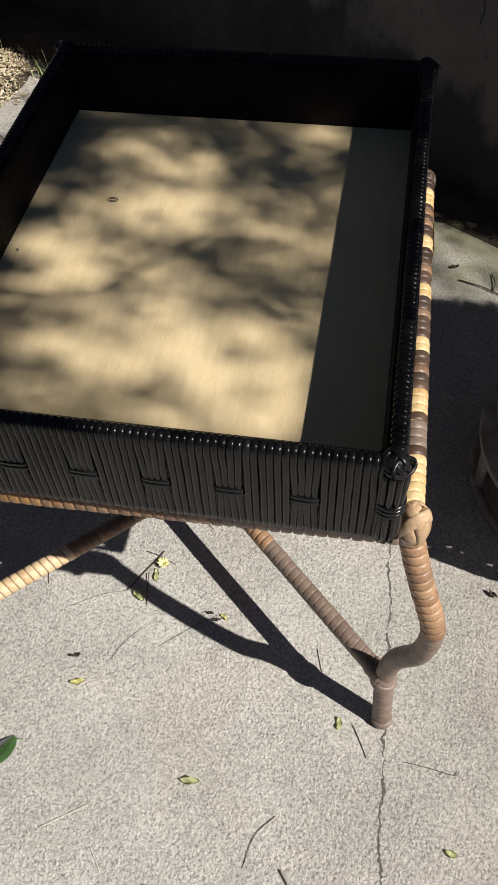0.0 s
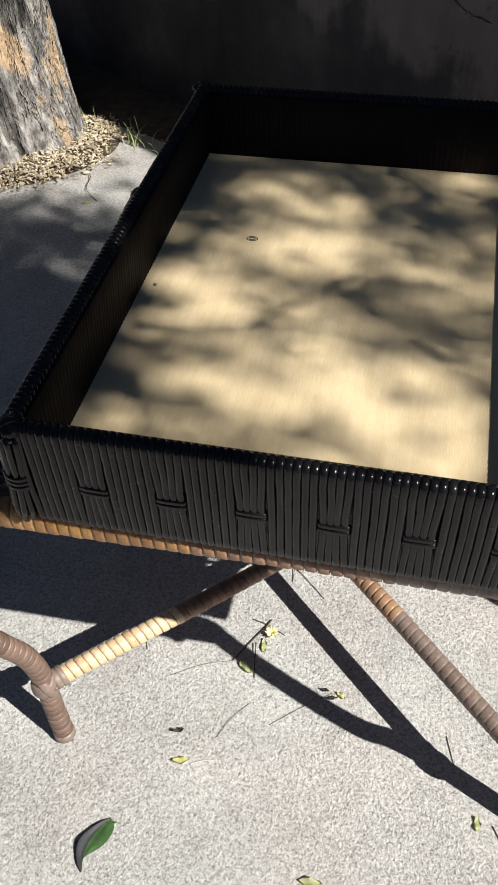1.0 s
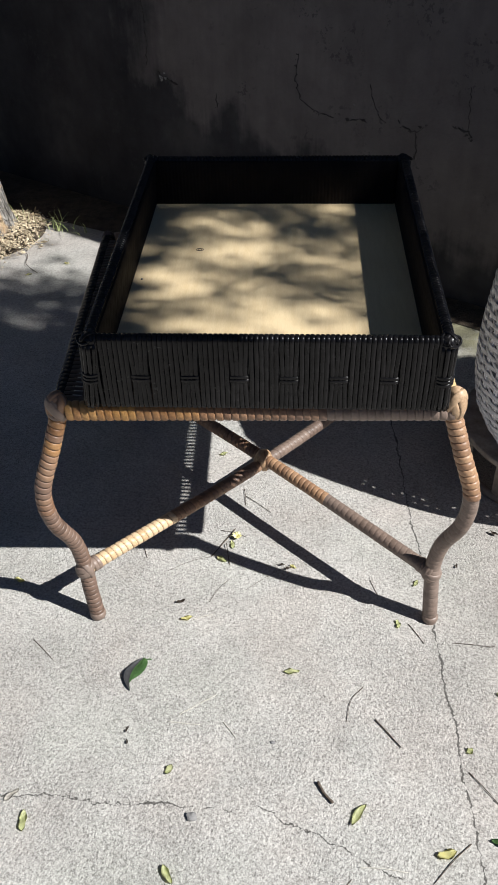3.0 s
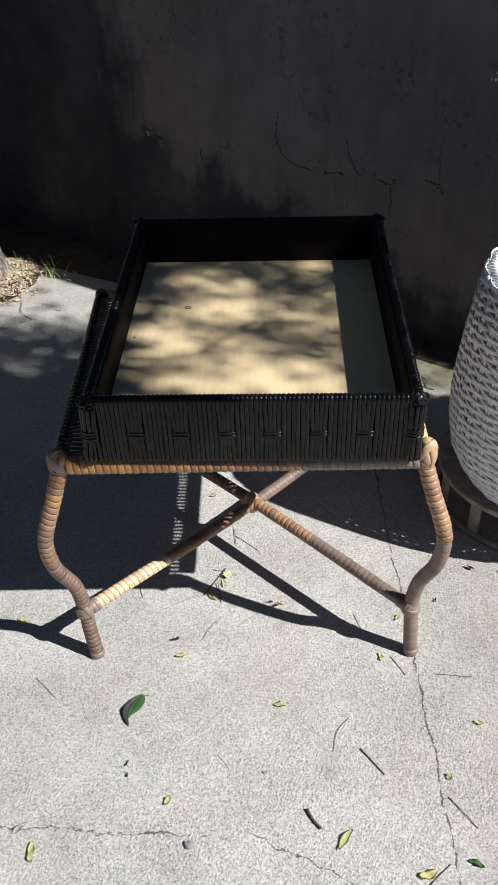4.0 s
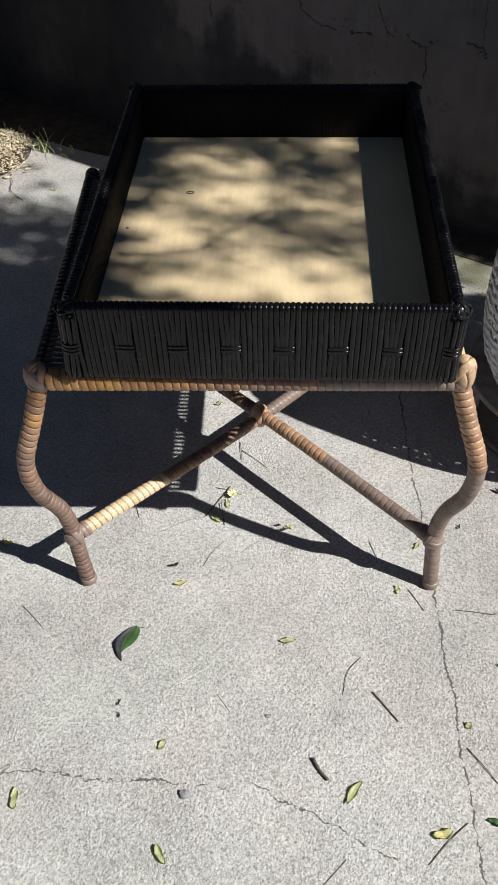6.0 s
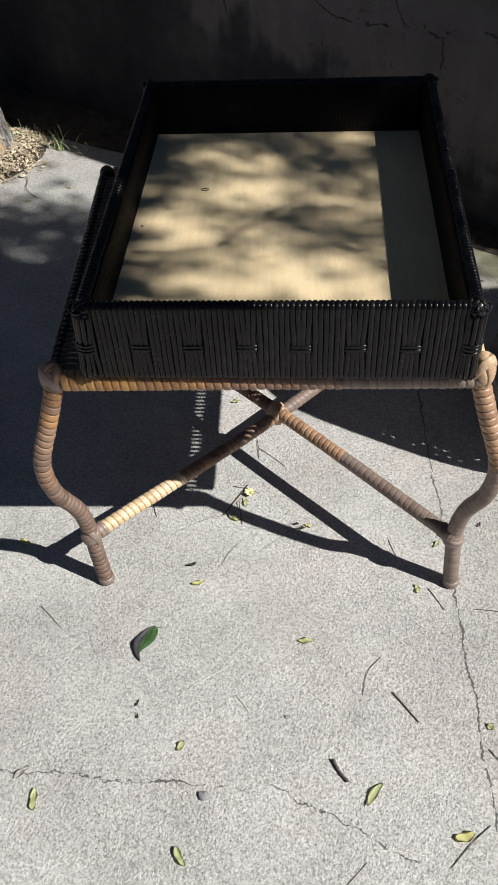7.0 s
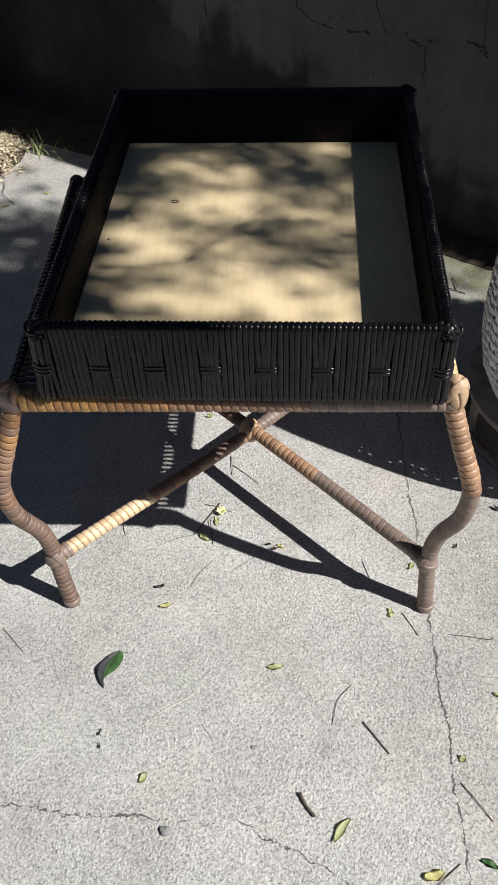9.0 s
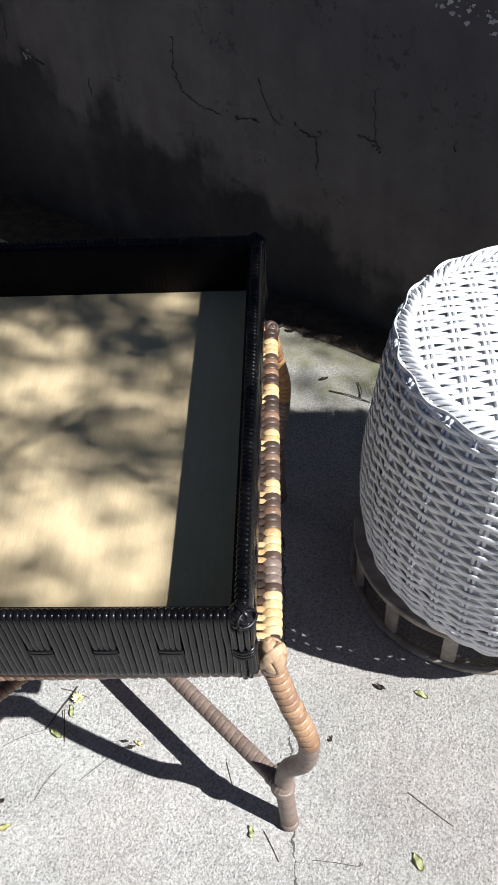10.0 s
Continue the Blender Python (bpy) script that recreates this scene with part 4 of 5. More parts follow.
# the boughs above: dense foliage with gaps through which the sun falls
GAPS = ((-0.542, 0.655, 0.041, 0.022, 0.60), (-0.467, 0.631, 0.048, 0.021, 0.52), (-0.487, 0.549, 0.044, 0.032, 0.85), (-0.558, 0.436, 0.044, 0.037, 1.05), (-0.615, 0.452, 0.021, 0.025, 0.80), (-0.571, 0.515, 0.024, 0.020, 0.28), (-0.333, 0.720, 0.026, 0.019, 0.50),
        (-0.312, 0.507, 0.023, 0.032, 0.60), (-0.340, 0.474, 0.029, 0.016, 0.42), (-0.369, 0.533, 0.036, 0.017, 0.35), (-0.451, 0.434, 0.028, 0.015, 0.38), (-0.492, 0.370, 0.033, 0.018, 0.72), (-0.419, 0.374, 0.042, 0.026, 0.80), (-0.517, 0.313, 0.039, 0.016, 1.05),
        (-0.471, 0.302, 0.035, 0.018, 1.00), (-0.372, 0.310, 0.036, 0.029, 1.10), (-0.308, 0.314, 0.034, 0.032, 0.95), (-0.599, 0.368, 0.026, 0.018, 0.50), (-0.423, 0.333, 0.035, 0.025, 0.80), (-0.347, 0.366, 0.027, 0.018, 0.60), (-0.632, 0.924, 0.050, 0.022, 0.45),
        (-0.335, 0.258, 0.045, 0.028, 0.95), (-0.397, 0.240, 0.030, 0.018, 0.75), (-0.517, 0.250, 0.024, 0.016, 0.60), (-0.587, 0.250, 0.020, 0.017, 0.65), (-0.455, 0.258, 0.026, 0.016, 0.65))
def bough_leaf(u, v, size, low=2.7, high=3.9):
    z = rnd.uniform(low, high)
    p = Vector((u + SU * z, v - SV * z, z))
    if sunny(p):
        return 0
    leaf_quad(verts, faces, p - TREE, rand_dir(), rand_dir(), size * rnd.uniform(0.035, 0.085), size * rnd.uniform(0.018, 0.036))
    return 1
def open_sky(u, v):
    """How much sun the foliage lets through."""
    if v < 0.198:
        return 0.04 if v > 0.154 and -0.70 < u < -0.484 - 0.8 * (v - 0.152) else 1.0
    most = 0.0
    for a, b, p, q, k in GAPS:
        g = ((u - a) / p) ** 2 + ((v - b + 0.20 * (u - a)) / q) ** 2
        if g < 6:
            most = max(most, 1.12 * k * math.exp(-0.62 * g ** 1.25))
    wisps = 0.98 + 0.42 * noise.noise(Vector((u * 20, v * 34 + u * 12, 4.0))) + 0.60 * noise.noise(Vector((u * 34 + v * 14, v * 70 + u * 20, 9.0)))
    return max(0.06, min(((0.19 if v < 0.60 else 0.11) + most) * wisps, 1.0))
def shut(u, v):
    return rnd.random() < math.log(1 / open_sky(u, v)) / math.log(1 / 0.06)
# small leaves on the low bough over the tray, larger ones higher round it
for k in range(12500):
    u, v = rnd.uniform(-0.70, -0.16), rnd.uniform(0.15, 0.86)
    if shut(u, v):
        bough_leaf(u, v, 0.42, 2.4, 3.3)
made = 0
while made < 3300:
    u, v = rnd.uniform(-1.9, 0.75), rnd.uniform(0.15, 2.0)
    if -0.64 < u < -0.18 and v < 0.84:
        continue
    if not shut(u, v) or (v > 1.12 and rnd.random() < (0.45 if u > -0.45 else 0.92 if v > 1.27 else 0.48)) or (u > 0.1 and rnd.random() < (0.85 if v < 1.1 else 0.4)):
        continue
    made += bough_leaf(u, v, 1.0)
for n, u0, u1, v0, v1, size in ((900, -0.88, -0.625, 0.15, 0.84, 1.0), (420, -0.80, -0.16, 0.78, 0.90, 1.0), (60, 0.16, 0.70, 0.84, 1.08, 0.7), (40, 0.17, 0.55, 0.825, 0.92, 0.6), (300, -0.70, -0.475, 0.157, 0.198, 0.45), (70, -0.1, 0.75, 1.06, 1.25, 1.0), (3600, -1.20, -0.42, 0.76, 1.10, 0.6), (420, -1.25, -0.42, 1.10, 1.17, 0.6)):
    made = 0
    while made < n:
        u, v = rnd.uniform(u0, u1), rnd.uniform(v0, v1)
        if shut(u, v):
            made += bough_leaf(u, v, size)
# unseen large outer leaves, added to dim the skylight without shading the yard
made = 0
while made < 9000:
    q, rr = rnd.uniform(0, 2 * math.pi), 5.0 * math.sqrt(rnd.random())
    z = rnd.uniform(2.9, 5.0) - 0.02 * rr * rr
    p = Vector((TREE.x + 0.9 + math.cos(q) * rr, TREE.y - 1.2 + math.sin(q) * rr, z))
    u, v = p.x - SU * p.z, p.y + SV * p.z
    if -3.0 < u < 3.4 and -3.4 < v < 2.1:
        continue
    leaf_quad(verts, faces, p - TREE, rand_dir(), rand_dir(), rnd.uniform(0.12, 0.22), rnd.uniform(0.06, 0.10))
    made += 1
me = bpy.data.meshes.new("crown")
me.from_pydata(verts, [], faces)
me.materials.append(CROWNM)
crown = part("crown", me, None, tree, "loose crown of small green leaves")
# unseen loose twigs below the leaves, added to cast thin shadow lines
for u0, v0, u1, v1, zz, r in ((-0.612, 0.376, -0.512, 0.396, 1.62, 0.0055), (-0.512, 0.394, -0.410, 0.529, 1.66, 0.0050), (-0.502, 0.430, -0.407, 0.402, 1.70, 0.0040), (-0.402, 0.452, -0.293, 0.419, 1.64, 0.0055),
                             (-0.342, 0.406, -0.290, 0.380, 1.68, 0.0060), (-0.587, 0.290, -0.549, 0.234, 1.70, 0.0065), (-0.627, 0.294, -0.572, 0.280, 1.66, 0.0045), (-0.472, 0.700, -0.357, 0.582, 1.72, 0.0060)):
    bm = bmesh.new()
    line = []
    for k in range(9):
        w = k / 8
        u, v, z = u0 + (u1 - u0) * w, v0 + (v1 - v0) * w + 0.006 * math.sin(w * 5 + u0 * 9), zz + 0.10 * w
        line.append(Vector((u + SU * z, v - SV * z, z)) - TREE)
    tube(bm, line, lambda t: 0.6 * r * (1.1 - 0.6 * t), 6)
    part("twig", bm, BARK, tree)
tagged(crown, kind="stuff")

# unseen shrub added east of the slab: its shade leaves a sunlit wedge short of the wall
SHADE_AT = Vector((1.62, 0.46, 0))
shrub = thing("shrub", "unseen upright shrub added beside the slab to cast shade", "shrub", SHADE_AT)
twiggy = random.Random(77)
verts, faces = [], []
def shade_leaf(u, v):
    z = twiggy.uniform(1.0, 1.5)
    d, n = (Vector((twiggy.gauss(0, 1), twiggy.gauss(0, 1), twiggy.gauss(0, 0.7))).normalized() for k in range(2))
    leaf_quad(verts, faces, Vector((u + SU * z, v - SV * z, z)) - SHADE_AT, d, n, twiggy.uniform(0.013, 0.031), twiggy.uniform(0.007, 0.013))
for k in range(3200):
    shade_leaf(twiggy.uniform(0.14, 0.56), twiggy.uniform(0.712, 0.803))
for k in range(2800):
    u = twiggy.uniform(0.18, 0.72)
    shade_leaf(u, 1.112 - 0.63 * (u - 0.2) + twiggy.uniform(0.0, 0.13))
me = bpy.data.meshes.new("foliage")
me.from_pydata(verts, [], faces)
me.materials.append(CROWNM)
tagged(part("foliage", me, None, shrub, "dense small green leaves placed to cast shade"), kind="stuff")
for u, v, z in ((0.20, 0.75, 1.40), (0.34, 0.76, 1.20), (0.48, 0.77, 1.45), (0.55, 0.74, 1.05), (0.24, 1.13, 1.45), (0.40, 1.04, 1.30), (0.56, 0.93, 1.45), (0.68, 0.86, 1.10)):
    bm = bmesh.new()
    tip = Vector((u + SU * z, v - SV * z, z)) - SHADE_AT
    root = Vector((0.05 * math.cos(9 * u), 0.05 * math.sin(9 * u), 0.0))
    tube(bm, smooth_path([root, Vector((0.12 * tip.x, 0.12 * tip.y, 0.35)), Vector((0.55 * tip.x, 0.55 * tip.y, 0.8)), tip], 6), lambda t: 0.009 * (1 - 0.75 * t), 7)
    part("stem", bm, BARK, shrub)

# soil round the trunk, dry leaves, grass
bm = bmesh.new()
n = 72
prev = None
for k in range(7):
    s = k / 6
    ring = []
    for j in range(n):
        q = 2 * math.pi * j / n
        rim = 0.31 + 0.04 * noise.noise(Vector((math.cos(q) * 1.5, math.sin(q) * 1.5, 4.0)))
        r = 0.10 + (rim - 0.10) * s
        ring.append(bm.verts.new((math.cos(q) * r, math.sin(q) * r * 0.95, 0.030 * (1 - s ** 2) + 0.006 * noise.noise(Vector((math.cos(q) * 7 * r, math.sin(q) * 7 * r, 1))) * (1 - s) + (0.001 if k < 6 else -0.004))))
    if prev:
        for j in range(n):
            bm.faces.new((prev[j], prev[(j + 1) % n], ring[(j + 1) % n], ring[j]))
    prev = ring
soil = solid("soil", bm, SOIL, "dark soil heaped round the tree", kind="structure", at=TREE)
verts, faces = [], []
for i in range(3900):
    q = rnd.uniform(-2.4, 0.45)
    r = 0.19 + (0.13 + 0.07 * noise.noise(Vector((math.cos(q) * 4, math.sin(q) * 4, 2.2)))) * rnd.random() ** 0.75 + max(0, rnd.gauss(0, 0.026))
    p = TREE + Vector((math.cos(q) * r, math.sin(q) * r * 0.95, 0.034 * max(0, 1 - (r / 0.36) ** 2) + rnd.uniform(0.003, 0.014)))
    d = Vector((rnd.gauss(0, 1), rnd.gauss(0, 1), rnd.gauss(0, 0.35))).normalized()
    leaf_quad(verts, faces, p, d, Vector((rnd.gauss(0, .8), rnd.gauss(0, .8), 1)).normalized(), 0.004 + 0.017 * rnd.random() ** 2.2, 0.0025 + 0.0065 * rnd.random() ** 1.5)
me = bpy.data.meshes.new("dry_leaf_litter")
me.from_pydata(verts, [], faces)
me.materials.append(DRY)
tagged(new("dry_leaf_litter", me), "dry straw-coloured leaf litter heaped at the tree's foot", "leaf litter", kind="stuff")
verts, faces = [], []
def blade(p, h, lean):
    w = Vector((rnd.gauss(0, 1), rnd.gauss(0, 1), 0)).normalized() * 0.0017
    b = len(verts)
    for k in range(5):
        s = k / 4
        c = p + Vector((lean.x * s * s, lean.y * s * s, h * (s - 0.3 * s * s * lean.length / max(h, 0.01))))
        verts.append(tuple(c - w * (1 - s * 0.9)))
        verts.append(tuple(c + w * (1 - s * 0.9)))
    for k in range(4):
        faces.append((b + 2 * k, b + 2 * k + 1, b + 2 * k + 3, b + 2 * k + 2))
for cx, cy, cnt, spread, hh in ((-0.790, 1.50, 7, 0.014, 0.085), (-0.685, 1.49, 12, 0.018, 0.065), (-0.77, 1.44, 16, 0.03, 0.035), (-0.80, 1.40, 12, 0.05, 0.03), (-0.625, 1.465, 6, 0.015, 0.05)):
    for i in range(cnt):
        blade(Vector((cx + rnd.gauss(0, spread), cy + rnd.gauss(0, spread * 0.6), 0)), hh * rnd.uniform(0.5, 1.15), Vector((rnd.gauss(0, 0.03), rnd.gauss(0, 0.03), 0)))
me = bpy.data.meshes.new("grass")
me.from_pydata(verts, [], faces)
me.materials.append(GRASSM)
tagged(new("grass", me), "sparse tufts of pale green grass at the slab's edge", "grass", kind="stuff")

# ---- litter on the slab ----
def leaf_thing(name, label, x, y, length, width, turn, material, fold=0.3, curl=0.15, stem=0.0, z=0.0):
    bm = bmesh.new()
    n = 9
    rows = []
    for i in range(n + 1):
        s = i / n
        w = width * 0.40 * (math.sin(math.pi * s ** 0.9)) ** 0.6 + 0.0004
        zc = curl * length * (s - 0.5) ** 2 * 2
        bend = 0.05 * length * math.sin(3.1 * s + 40 * x)
        row = []
        for o in (-1, -0.5, 0, 0.5, 1):
            uneven = 1 + 0.14 * math.sin(11 * s + 3 * o + 60 * y)
            row.append(bm.verts.new(((s - 0.5) * length, bend + o * w * uneven, zc + 0.6 * fold * abs(o) * w + 0.0013 * math.sin(9 * s + o + 50 * x) - (0.0005 if o == 0 else 0))))
        rows.append(row)
    for r0, r1 in zip(rows, rows[1:]):
        for k in range(4):
            bm.faces.new((r0[k], r1[k], r1[k + 1], r0[k + 1]))
    bmesh.ops.solidify(bm, geom=bm.faces[:], thickness=0.0004)
    if stem:
        tube(bm, [Vector((-0.5 * length, 0, curl * length * 0.5)), Vector((-0.5 * length - stem * 0.5, 0.002, curl * length * 0.3)), Vector((-0.5 * length - stem, 0.004, 0.002))], 0.0008, 5)
    low = min(v.co.z for v in bm.verts)
    ob = solid(name, bm, material, label, "leaf", group="fallen leaves on the slab", at=(x, y, z - low + 0.0008), turn=radians(turn))
    return ob
def twig_thing(name, label, pts, r0, r1, material, category="twig"):
    bm = bmesh.new()
    path = smooth_path([(x, y, z) for x, y, z in pts], 5)
    tube(bm, path, lambda t: 0.48 * (r0 + (r1 - r0) * t) * (1 + 0.18 * math.sin(t * 23)), 7)
    c = path[0].copy()
    c.z = 0
    for v in bm.verts:
        v.co -= c
    low = min(v.co.z for v in bm.verts)
    return solid(name, bm, material, label, category, group="%ss on the slab" % category, at=(c.x, c.y, -low + 0.0003))

def curled_leaf(x, y):
    """A large leaf with one half turned up, its dull back showing, and a hooked tip."""
    bm = bmesh.new()
    n = 14
    rows = []
    for i in range(n + 1):
        s = i / n
        mx, my = 0.006 - 0.011 * s - 0.009 * math.sin(math.pi * s), 0.024 - 0.060 * s
        wl = 0.0085 * math.sin(math.pi * s) ** 0.75 + 0.0003
        wr = 0.0185 * math.sin(math.pi * min(s / 0.74, 1.0)) ** 0.7 + 0.0003
        wave = 0.0008 * math.sin(15 * s)
        row = []
        for o in (1, 0.5, 0):
            row.append((mx - o * wl, my - 0.1 * o * wl, 0.0015 + 0.65 * o * wl + wave * o))
        for o in (0.33, 0.66, 1):
            row.append((mx + o * wr, my + 0.04 * o * wr, 0.0015 + 0.0035 * math.sin(2.4 * o) * min(1.0, wr / 0.01) - wave * o))
        rows.append([bm.verts.new(c) for c in row])
    for r0, r1 in zip(rows, rows[1:]):
        for k in range(5):
            f = bm.faces.new((r0[k], r0[k + 1], r1[k + 1], r1[k]))
            f.material_index = 1 if k < 2 else 0
    bmesh.ops.solidify(bm, geom=bm.faces[:], thickness=0.0004)
    tube(bm, smooth_path([(0.006, 0.024, 0.0018), (0.010, 0.018, 0.003), (0.014, 0.020, 0.004), (0.019, 0.021, 0.002)], 4), 0.0007, 5)
    low = min(v.co.z for v in bm.verts)
    ob = solid("green_leaf", bm, GREEN, "large glossy green leaf curled to show its dark back", "leaf", group="fallen leaves on the slab", at=(x, y, -low + 0.0008))
    ob.data.materials.append(LEAFBACK)
curled_leaf(-0.173, -0.106)
for x, y, l, w, a, m, fold in ((0.058, -0.096, 0.024, 0.010, 10, PALEGREEN, 0.3), (-0.111, -0.002, 0.020, 0.009, 25, YELLOW, 0.2), (-0.067, 0.131, 0.022, 0.010, -40, PALEGREEN, 0.5),
                               (-0.280, -0.345, 0.028, 0.012, 105, PALEGREEN, 0.3), (0.256, -0.358, 0.026, 0.014, 12, YELLOW, 0.15), (0.150, -0.314, 0.036, 0.011, 55, PALEGREEN, 0.55),
                               (-0.103, -0.264, 0.016, 0.010, 80, PALEGREEN, 0.2), (0.362, -0.122, 0.014, 0.008, 0, PALEGREEN, 0.2), (0.222, 0.002, 0.016, 0.008, 100, PALEGREEN, 0.12),
                               (0.258, 0.090, 0.015, 0.007, 60, PALEGREEN, 0.15), (0.304, -0.215, 0.011, 0.010, 40, PALEGREEN, 0.1), (-0.402, 0.066, 0.020, 0.010, -20, YELLOW, 0.2), (0.438, -0.028, 0.024, 0.012, 105, PALEGREEN, 0.2),
                               (0.463, 0.203, 0.022, 0.010, -35, PALEGREEN, 0.2), (0.322, -0.342, 0.021, 0.009, -25, GREEN, 0.5), (0.055, 0.119, 0.013, 0.005, -30, YELLOW, 0.2), (-0.085, -0.402, 0.026, 0.010, -55, PALEGREEN, 1.1), (-0.052, 0.166, 0.020, 0.008, 95, PALEGREEN, 0.3), (-0.09, 0.42, 0.018, 0.010, 30, PALEGREEN, 0.2),
                               (-0.70, 1.19, 0.018, 0.009, 20, YELLOW, 0.2), (-0.61, 1.26, 0.018, 0.009, -20, YELLOW, 0.2), (-0.305, -0.312, 0.024, 0.009, 50, STRAWM, 0.2)):
    nm = {YELLOW: "yellow_leaf", PALEGREEN: "pale_leaf", STRAWM: "dry_leaf", GREEN: "green_leaf"}[m]
    leaf_thing(nm, {YELLOW: "small fallen yellow leaf lying on the concrete", PALEGREEN: "small pale yellow-green leaf lying on the concrete", STRAWM: "small bleached dry leaf lying on the concrete", GREEN: "small green leaf lying on the concrete"}[m], x, y, l, w, a, m, fold, 0.06)
for x, y, l, w, a in ((0.046, 0.113, 0.016, 0.008, 20), (0.235, 1.075, 0.040, 0.024, 40), (0.262, 1.06, 0.030, 0.018, -30), (0.40, 1.0, 0.03, 0.018, 70), (-0.124, 0.031, 0.018, 0.009, 30), (0.405, 0.213, 0.020, 0.012, -40), (-0.170, -0.207, 0.012, 0.003, 70), (-0.167, -0.226, 0.011, 0.003, -80), (0.036, 0.121, 0.012, 0.007, 0), (0.330, 0.132, 0.012, 0.005, 80), (0.33, 0.90, 0.022, 0.014, 20), (0.30, 1.04, 0.03, 0.015, -20)):
    leaf_thing("dead_leaf", "curled dark brown dead leaf on the concrete", x, y, 0.75 * l, 0.6 * w, a, TWIGM, 1.2, 0.5)
# small yellow flower head with its stalk
flower = thing("fallen_flower", "small crumpled yellow flower head on a dark stalk", "flower", (-0.046, 0.184, 0))
bm = bmesh.new()
verts, faces = [], []
for i in range(14):
    leaf_quad(verts, faces, Vector((0, 0, 0.003)), Vector((math.cos(i * 2.4), math.sin(i * 2.4), 0.5 + 0.04 * i)).normalized(), Vector((0, 0, 1)), 0.011, 0.007)
me = bpy.data.meshes.new("petals")
me.from_pydata(verts, [], faces)
me.materials.append(YELLOW)
part("petals", me, None, flower)
bm.free()
bm = bmesh.new()
tube(bm, smooth_path([(-0.004, 0.022, 0.002), (-0.010, 0.006, 0.003), (-0.022, -0.014, 0.002), (-0.039, -0.047, 0.0015)], 5), 0.0010, 6)
part("stalk", bm, TWIGM, flower)
for pts, r0, r1 in (([(0.178, -0.172, .003), (0.190, -0.187, .003), (0.211, -0.214, .003)], 0.0022, 0.0016), ([(0.097, -0.272, .006), (0.106, -0.288, .005), (0.117, -0.300, .006)], 0.0042, 0.0036),
                    ([(0.164, -0.117, .002), (0.145, -0.142, .003), (0.137, -0.178, .002)], 0.0009, 0.0007), ([(0.298, -0.246, .002), (0.315, -0.268, .003), (0.332, -0.292, .002)], 0.0014, 0.0011),
                    ([(0.288, -0.343, .002), (0.264, -0.365, .003), (0.236, -0.395, .002)], 0.0013, 0.0009), ([(-0.345, -0.056, .002), (-0.325, -0.074, .002), (-0.306, -0.092, .002)], 0.0011, 0.0009),
                    ([(0.183, 0.096, .002), (0.188, 0.080, .002), (0.194, 0.062, .002)], 0.0010, 0.0008), ([(0.239, 0.004, .002), (0.250, -0.015, .002), (0.260, -0.034, .002)], 0.0012, 0.0009),
                    ([(0.303, -0.030, .002), (0.33, -0.032, .003), (0.362, -0.036, .004), (0.368, -0.030, .004)], 0.0009, 0.0008), ([(0.432, 0.060, .002), (0.460, 0.038, .003), (0.488, 0.017, .002)], 0.0011, 0.0008),
                    ([(0.138, -0.395, .002), (0.12, -0.415, .002), (0.10, -0.436, .002)], 0.0009, 0.0007), ([(-0.156, 0.100, .001), (-0.120, 0.123, .002), (-0.085, 0.137, .001)], 0.0006, 0.0005),
                    ([(-0.079, 0.034, .001), (-0.066, 0.062, .003), (-0.051, 0.085, .001)], 0.0006, 0.0005), ([(-0.022, 0.063, .001), (0.008, 0.090, .002), (0.045, 0.121, .001)], 0.0006, 0.0005),
                    ([(-0.765, 1.345, .004), (-0.733, 1.30, .007), (-0.722, 1.245, .006), (-0.678, 1.20, .002)], 0.0022, 0.0015), ([(-0.037, 0.295, .003), (-0.012, 0.274, .003), (0.011, 0.253, .002)], 0.0012, 0.0009), ([(-0.042, 0.317, .002), (-0.038, 0.294, .004), (-0.036, 0.271, .002)], 0.0012, 0.0010), ([(-0.075, 0.202, .004), (-0.052, 0.196, .006), (-0.029, 0.187, .004)], 0.0011, 0.0008), ([(-0.062, 0.166, .006), (-0.058, 0.142, .004), (-0.053, 0.119, .002)], 0.0016, 0.0014), ([(-0.204, 0.150, .002), (-0.200, 0.138, .002), (-0.196, 0.128, .002)], 0.0012, 0.0010),
                    ([(0.34, 0.865, .002), (0.38, 0.85, .004), (0.42, 0.83, .002)], 0.0032, 0.0022), ([(0.400, 0.842, .003), (0.404, 0.862, .006), (0.398, 0.89, .004)], 0.0028, 0.002)):
    twig_thing("twig", "thin dry dark twig on the concrete", pts, r0, r1, TWIGM)
for pts in ([(-0.100, -0.178, .002), (-0.075, -0.160, .002), (-0.050, -0.142, .002)], [(-0.115, -0.190, .002), (-0.09, -0.192, .002), (-0.068, -0.193, .002)], [(-0.036, -0.187, .002), (-0.025, -0.20, .002), (-0.016, -0.212, .002)],
            [(-0.10, -0.004, .002), (-0.085, 0.004, .002), (-0.07, 0.008, .002)], [(0.147, -0.380, .002), (0.175, -0.380, .003), (0.207, -0.383, .002)]):
    twig_thing("straw", "pale bleached straw on the concrete", pts, 0.0014, 0.0010, STRAWM, "straw")
def stone_thing(label, x, y, r, seed, material, squash=0.6):
    bm = bmesh.new()
    bmesh.ops.create_icosphere(bm, subdivisions=2, radius=r)
    for v in bm.verts:
        k = 1 + 0.35 * noise.noise(v.co.normalized() * 1.3 + Vector((seed, 0, 0)))
        v.co = Vector((v.co.x * k * 1.2, v.co.y * k, v.co.z * k * squash))
    low = min(v.co.z for v in bm.verts)
    solid("stone", bm, material, label, "stone", group="small stones on the slab", at=(x, y, -low - 0.001), smooth=False)
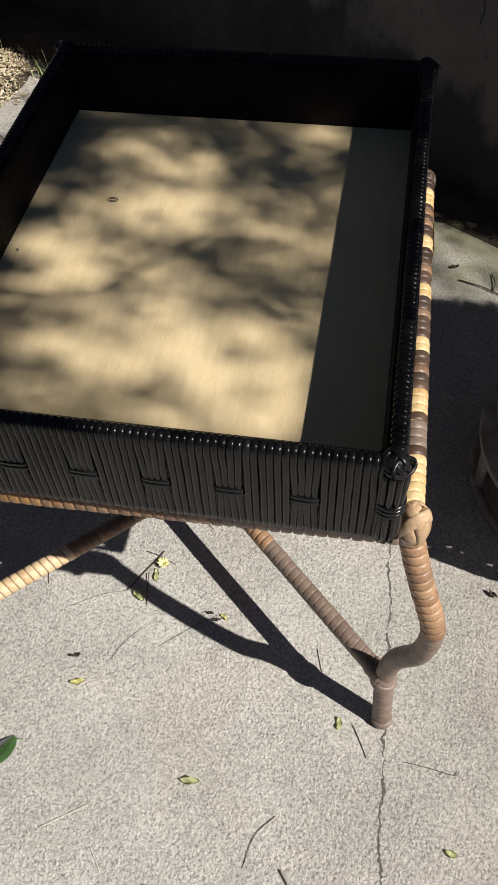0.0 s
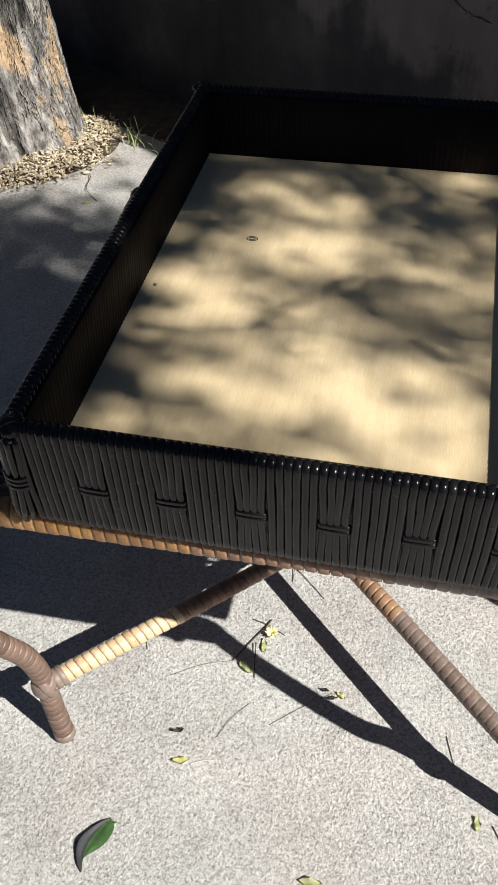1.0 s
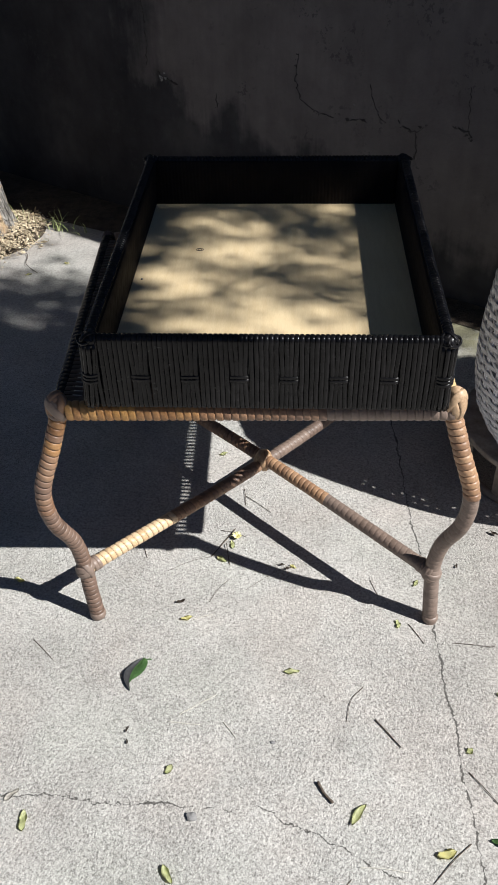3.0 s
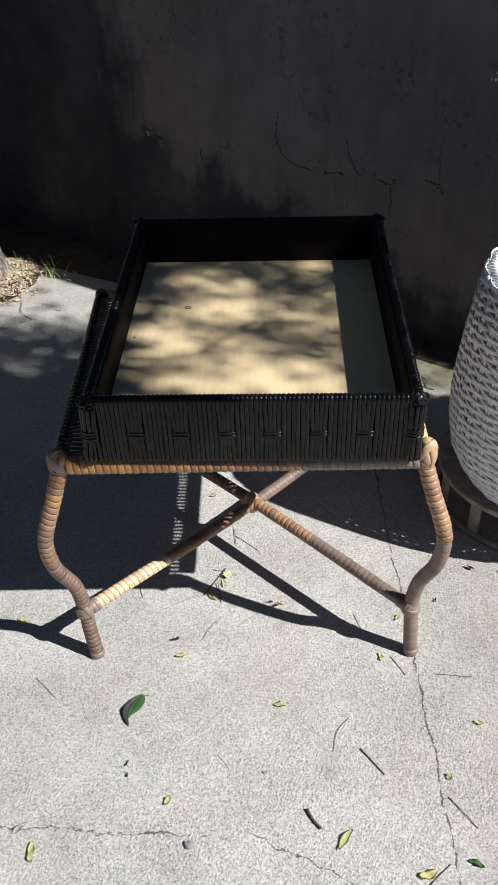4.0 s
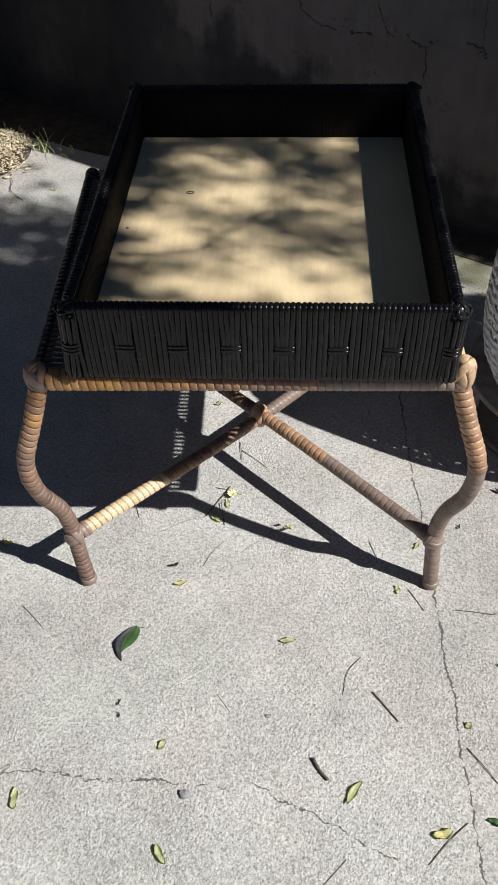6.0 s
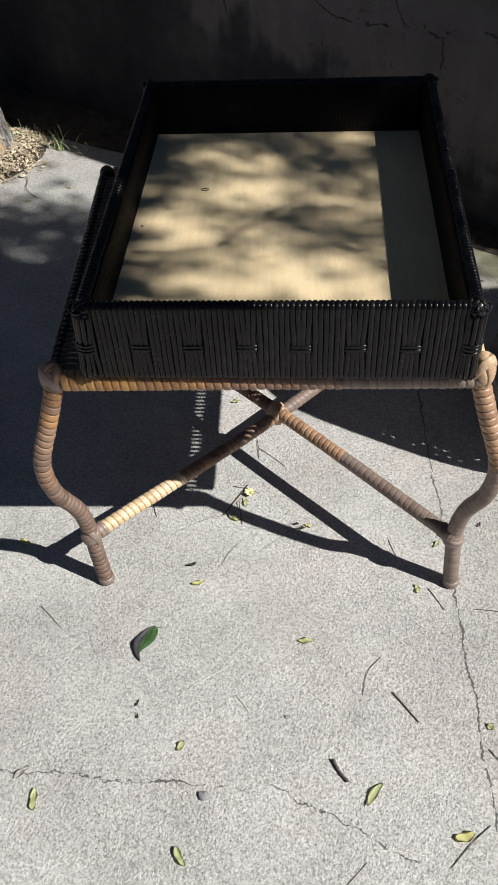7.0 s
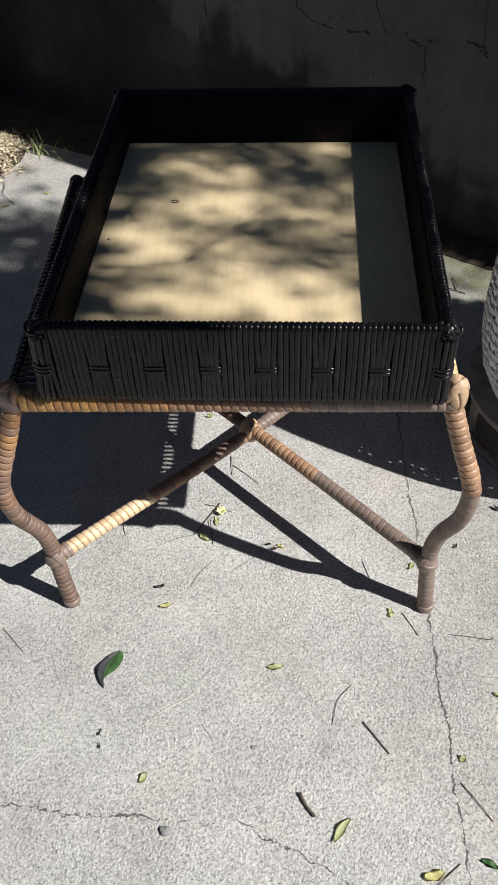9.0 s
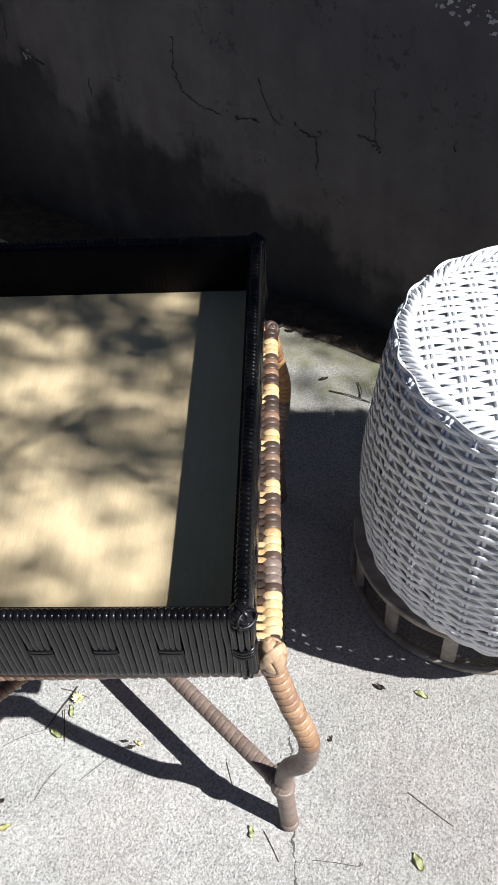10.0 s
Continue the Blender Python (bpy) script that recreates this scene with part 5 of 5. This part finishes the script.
stone_thing("angular dark grey stone chip on the concrete", -0.064, -0.328, 0.0062, 3, STONEM, 0.55)
stone_thing("tiny dark pebble on the concrete", 0.035, -0.215, 0.003, 7, STONEM)

# ---- cracks and chips in the wall ----
def flake(bm, x, z, size, rnd2, out=0.0016):
    """An irregular chip of five to seven corners, slightly proud of the plaster."""
    n = rnd2.randint(6, 9)
    turn = rnd2.uniform(0, 6.28)
    ring = [bm.verts.new(on_wall(x + math.cos(turn + 6.283 * k / n) * size * rnd2.uniform(0.15, 1.5), z + math.sin(turn + 6.283 * k / n) * size * rnd2.uniform(0.15, 1.5), out)) for k in range(n)]
    top = bm.verts.new(on_wall(x, z, out + 0.0008))
    for k in range(n):
        bm.faces.new((ring[k], ring[(k + 1) % n], top))
def wall_crack(pts, w, material=CRACKM, name="wall_crack"):
    """A broken, jagged crack: short hairlines and small holes where plaster has come away."""
    rnd2 = random.Random(int(1000 * abs(pts[0][0]) + 7))
    bm = bmesh.new()
    fine = []
    for (x0, z0), (x1, z1) in zip(pts, pts[1:]):
        n = max(3, int(math.hypot(x1 - x0, z1 - z0) / 0.006))
        for k in range(n):
            fine.append((x0 + (x1 - x0) * k / n + rnd2.uniform(-.0028, .0028), z0 + (z1 - z0) * k / n + rnd2.uniform(-.0028, .0028)))
    fine.append(pts[-1])
    prev = None
    for i, (x, z) in enumerate(fine):
        a = fine[max(i - 1, 0)]
        b = fine[min(i + 1, len(fine) - 1)]
        t = Vector((b[0] - a[0], b[1] - a[1])).normalized()
        ww = 0.42 * w * (0.1 + 1.4 * rnd2.random() ** 2)
        row = [bm.verts.new(on_wall(x - t.y * ww * o, z + t.x * ww * o, d)) for o, d in ((-1, -0.001), (-0.6, 0.0015), (0.6, 0.0015), (1, -0.001))]
        if prev and rnd2.random() < 0.9:
            for k in range(3):
                bm.faces.new((prev[k], prev[k + 1], row[k + 1], row[k]))
        prev = row
        if rnd2.random() < 0.5:
            flake(bm, x + rnd2.gauss(0, 0.6 * w), z + rnd2.gauss(0, 0.6 * w), w * rnd2.uniform(0.15, 0.75), rnd2)
    bmesh.ops.delete(bm, geom=[v for v in bm.verts if not v.link_faces], context='VERTS')
    ob = part(name, bm, material, None, "dark jagged crack in the plaster")
    ob.parent = wall
    ob.matrix_parent_inverse = wall_inverse
    return ob
bpy.context.view_layer.update()
wall_inverse = wall.matrix_world.inverted()
for pts, w in (([(0.031, 0.537), (0.026, 0.475), (0.038, 0.433), (0.079, 0.408), (0.122, 0.402)], 0.004), ([(0.155, 0.400), (0.185, 0.412), (0.200, 0.405)], 0.006), ([(0.206, 0.495), (0.212, 0.455), (0.233, 0.419), (0.245, 0.414)], 0.0024),
               ([(0.272, 0.423), (0.30, 0.402), (0.313, 0.404), (0.337, 0.426)], 0.006), ([(0.311, 0.406), (0.316, 0.37), (0.314, 0.340)], 0.004), ([(0.390, 0.432), (0.420, 0.424), (0.428, 0.414)], 0.006), ([(0.414, 0.520), (0.419, 0.47), (0.421, 0.425)], 0.0018),
               ([(-0.363, 0.432), (-0.33, 0.42), (-0.30, 0.412)], 0.008), ([(-0.189, 0.405), (-0.187, 0.37)], 0.004), ([(-0.392, 0.62), (-0.388, 0.53), (-0.392, 0.45)], 0.003), ([(0.551, 0.464), (0.553, 0.444)], 0.004), ([(-0.09, 0.13), (-0.08, 0.10)], 0.005)):
    wall_crack(pts, w)
rnd3 = random.Random(31)
for cx, cz, rx, rz, n, size in ((0.524, 0.676, 0.012, 0.012, 14, 0.0045), (0.575, 0.672, 0.022, 0.008, 16, 0.0040), (0.605, 0.660, 0.018, 0.008, 18, 0.0042), (-0.338, 0.423, 0.014, 0.008, 9, 0.004), (0.169, 0.437, 0.003, 0.008, 4, 0.0025)):
    bm = bmesh.new()
    for k in range(n):
        flake(bm, cx + rnd3.gauss(0, rx), cz + rnd3.gauss(0, rz), size * rnd3.uniform(0.3, 1.1), rnd3, 0.0022)
    c = part("plaster_chip", bm, CHIPM if cz > 0.6 else STONEM, None, "pale chips where bare mortar shows", smooth=False)
    c.parent = wall
    c.matrix_parent_inverse = wall_inverse
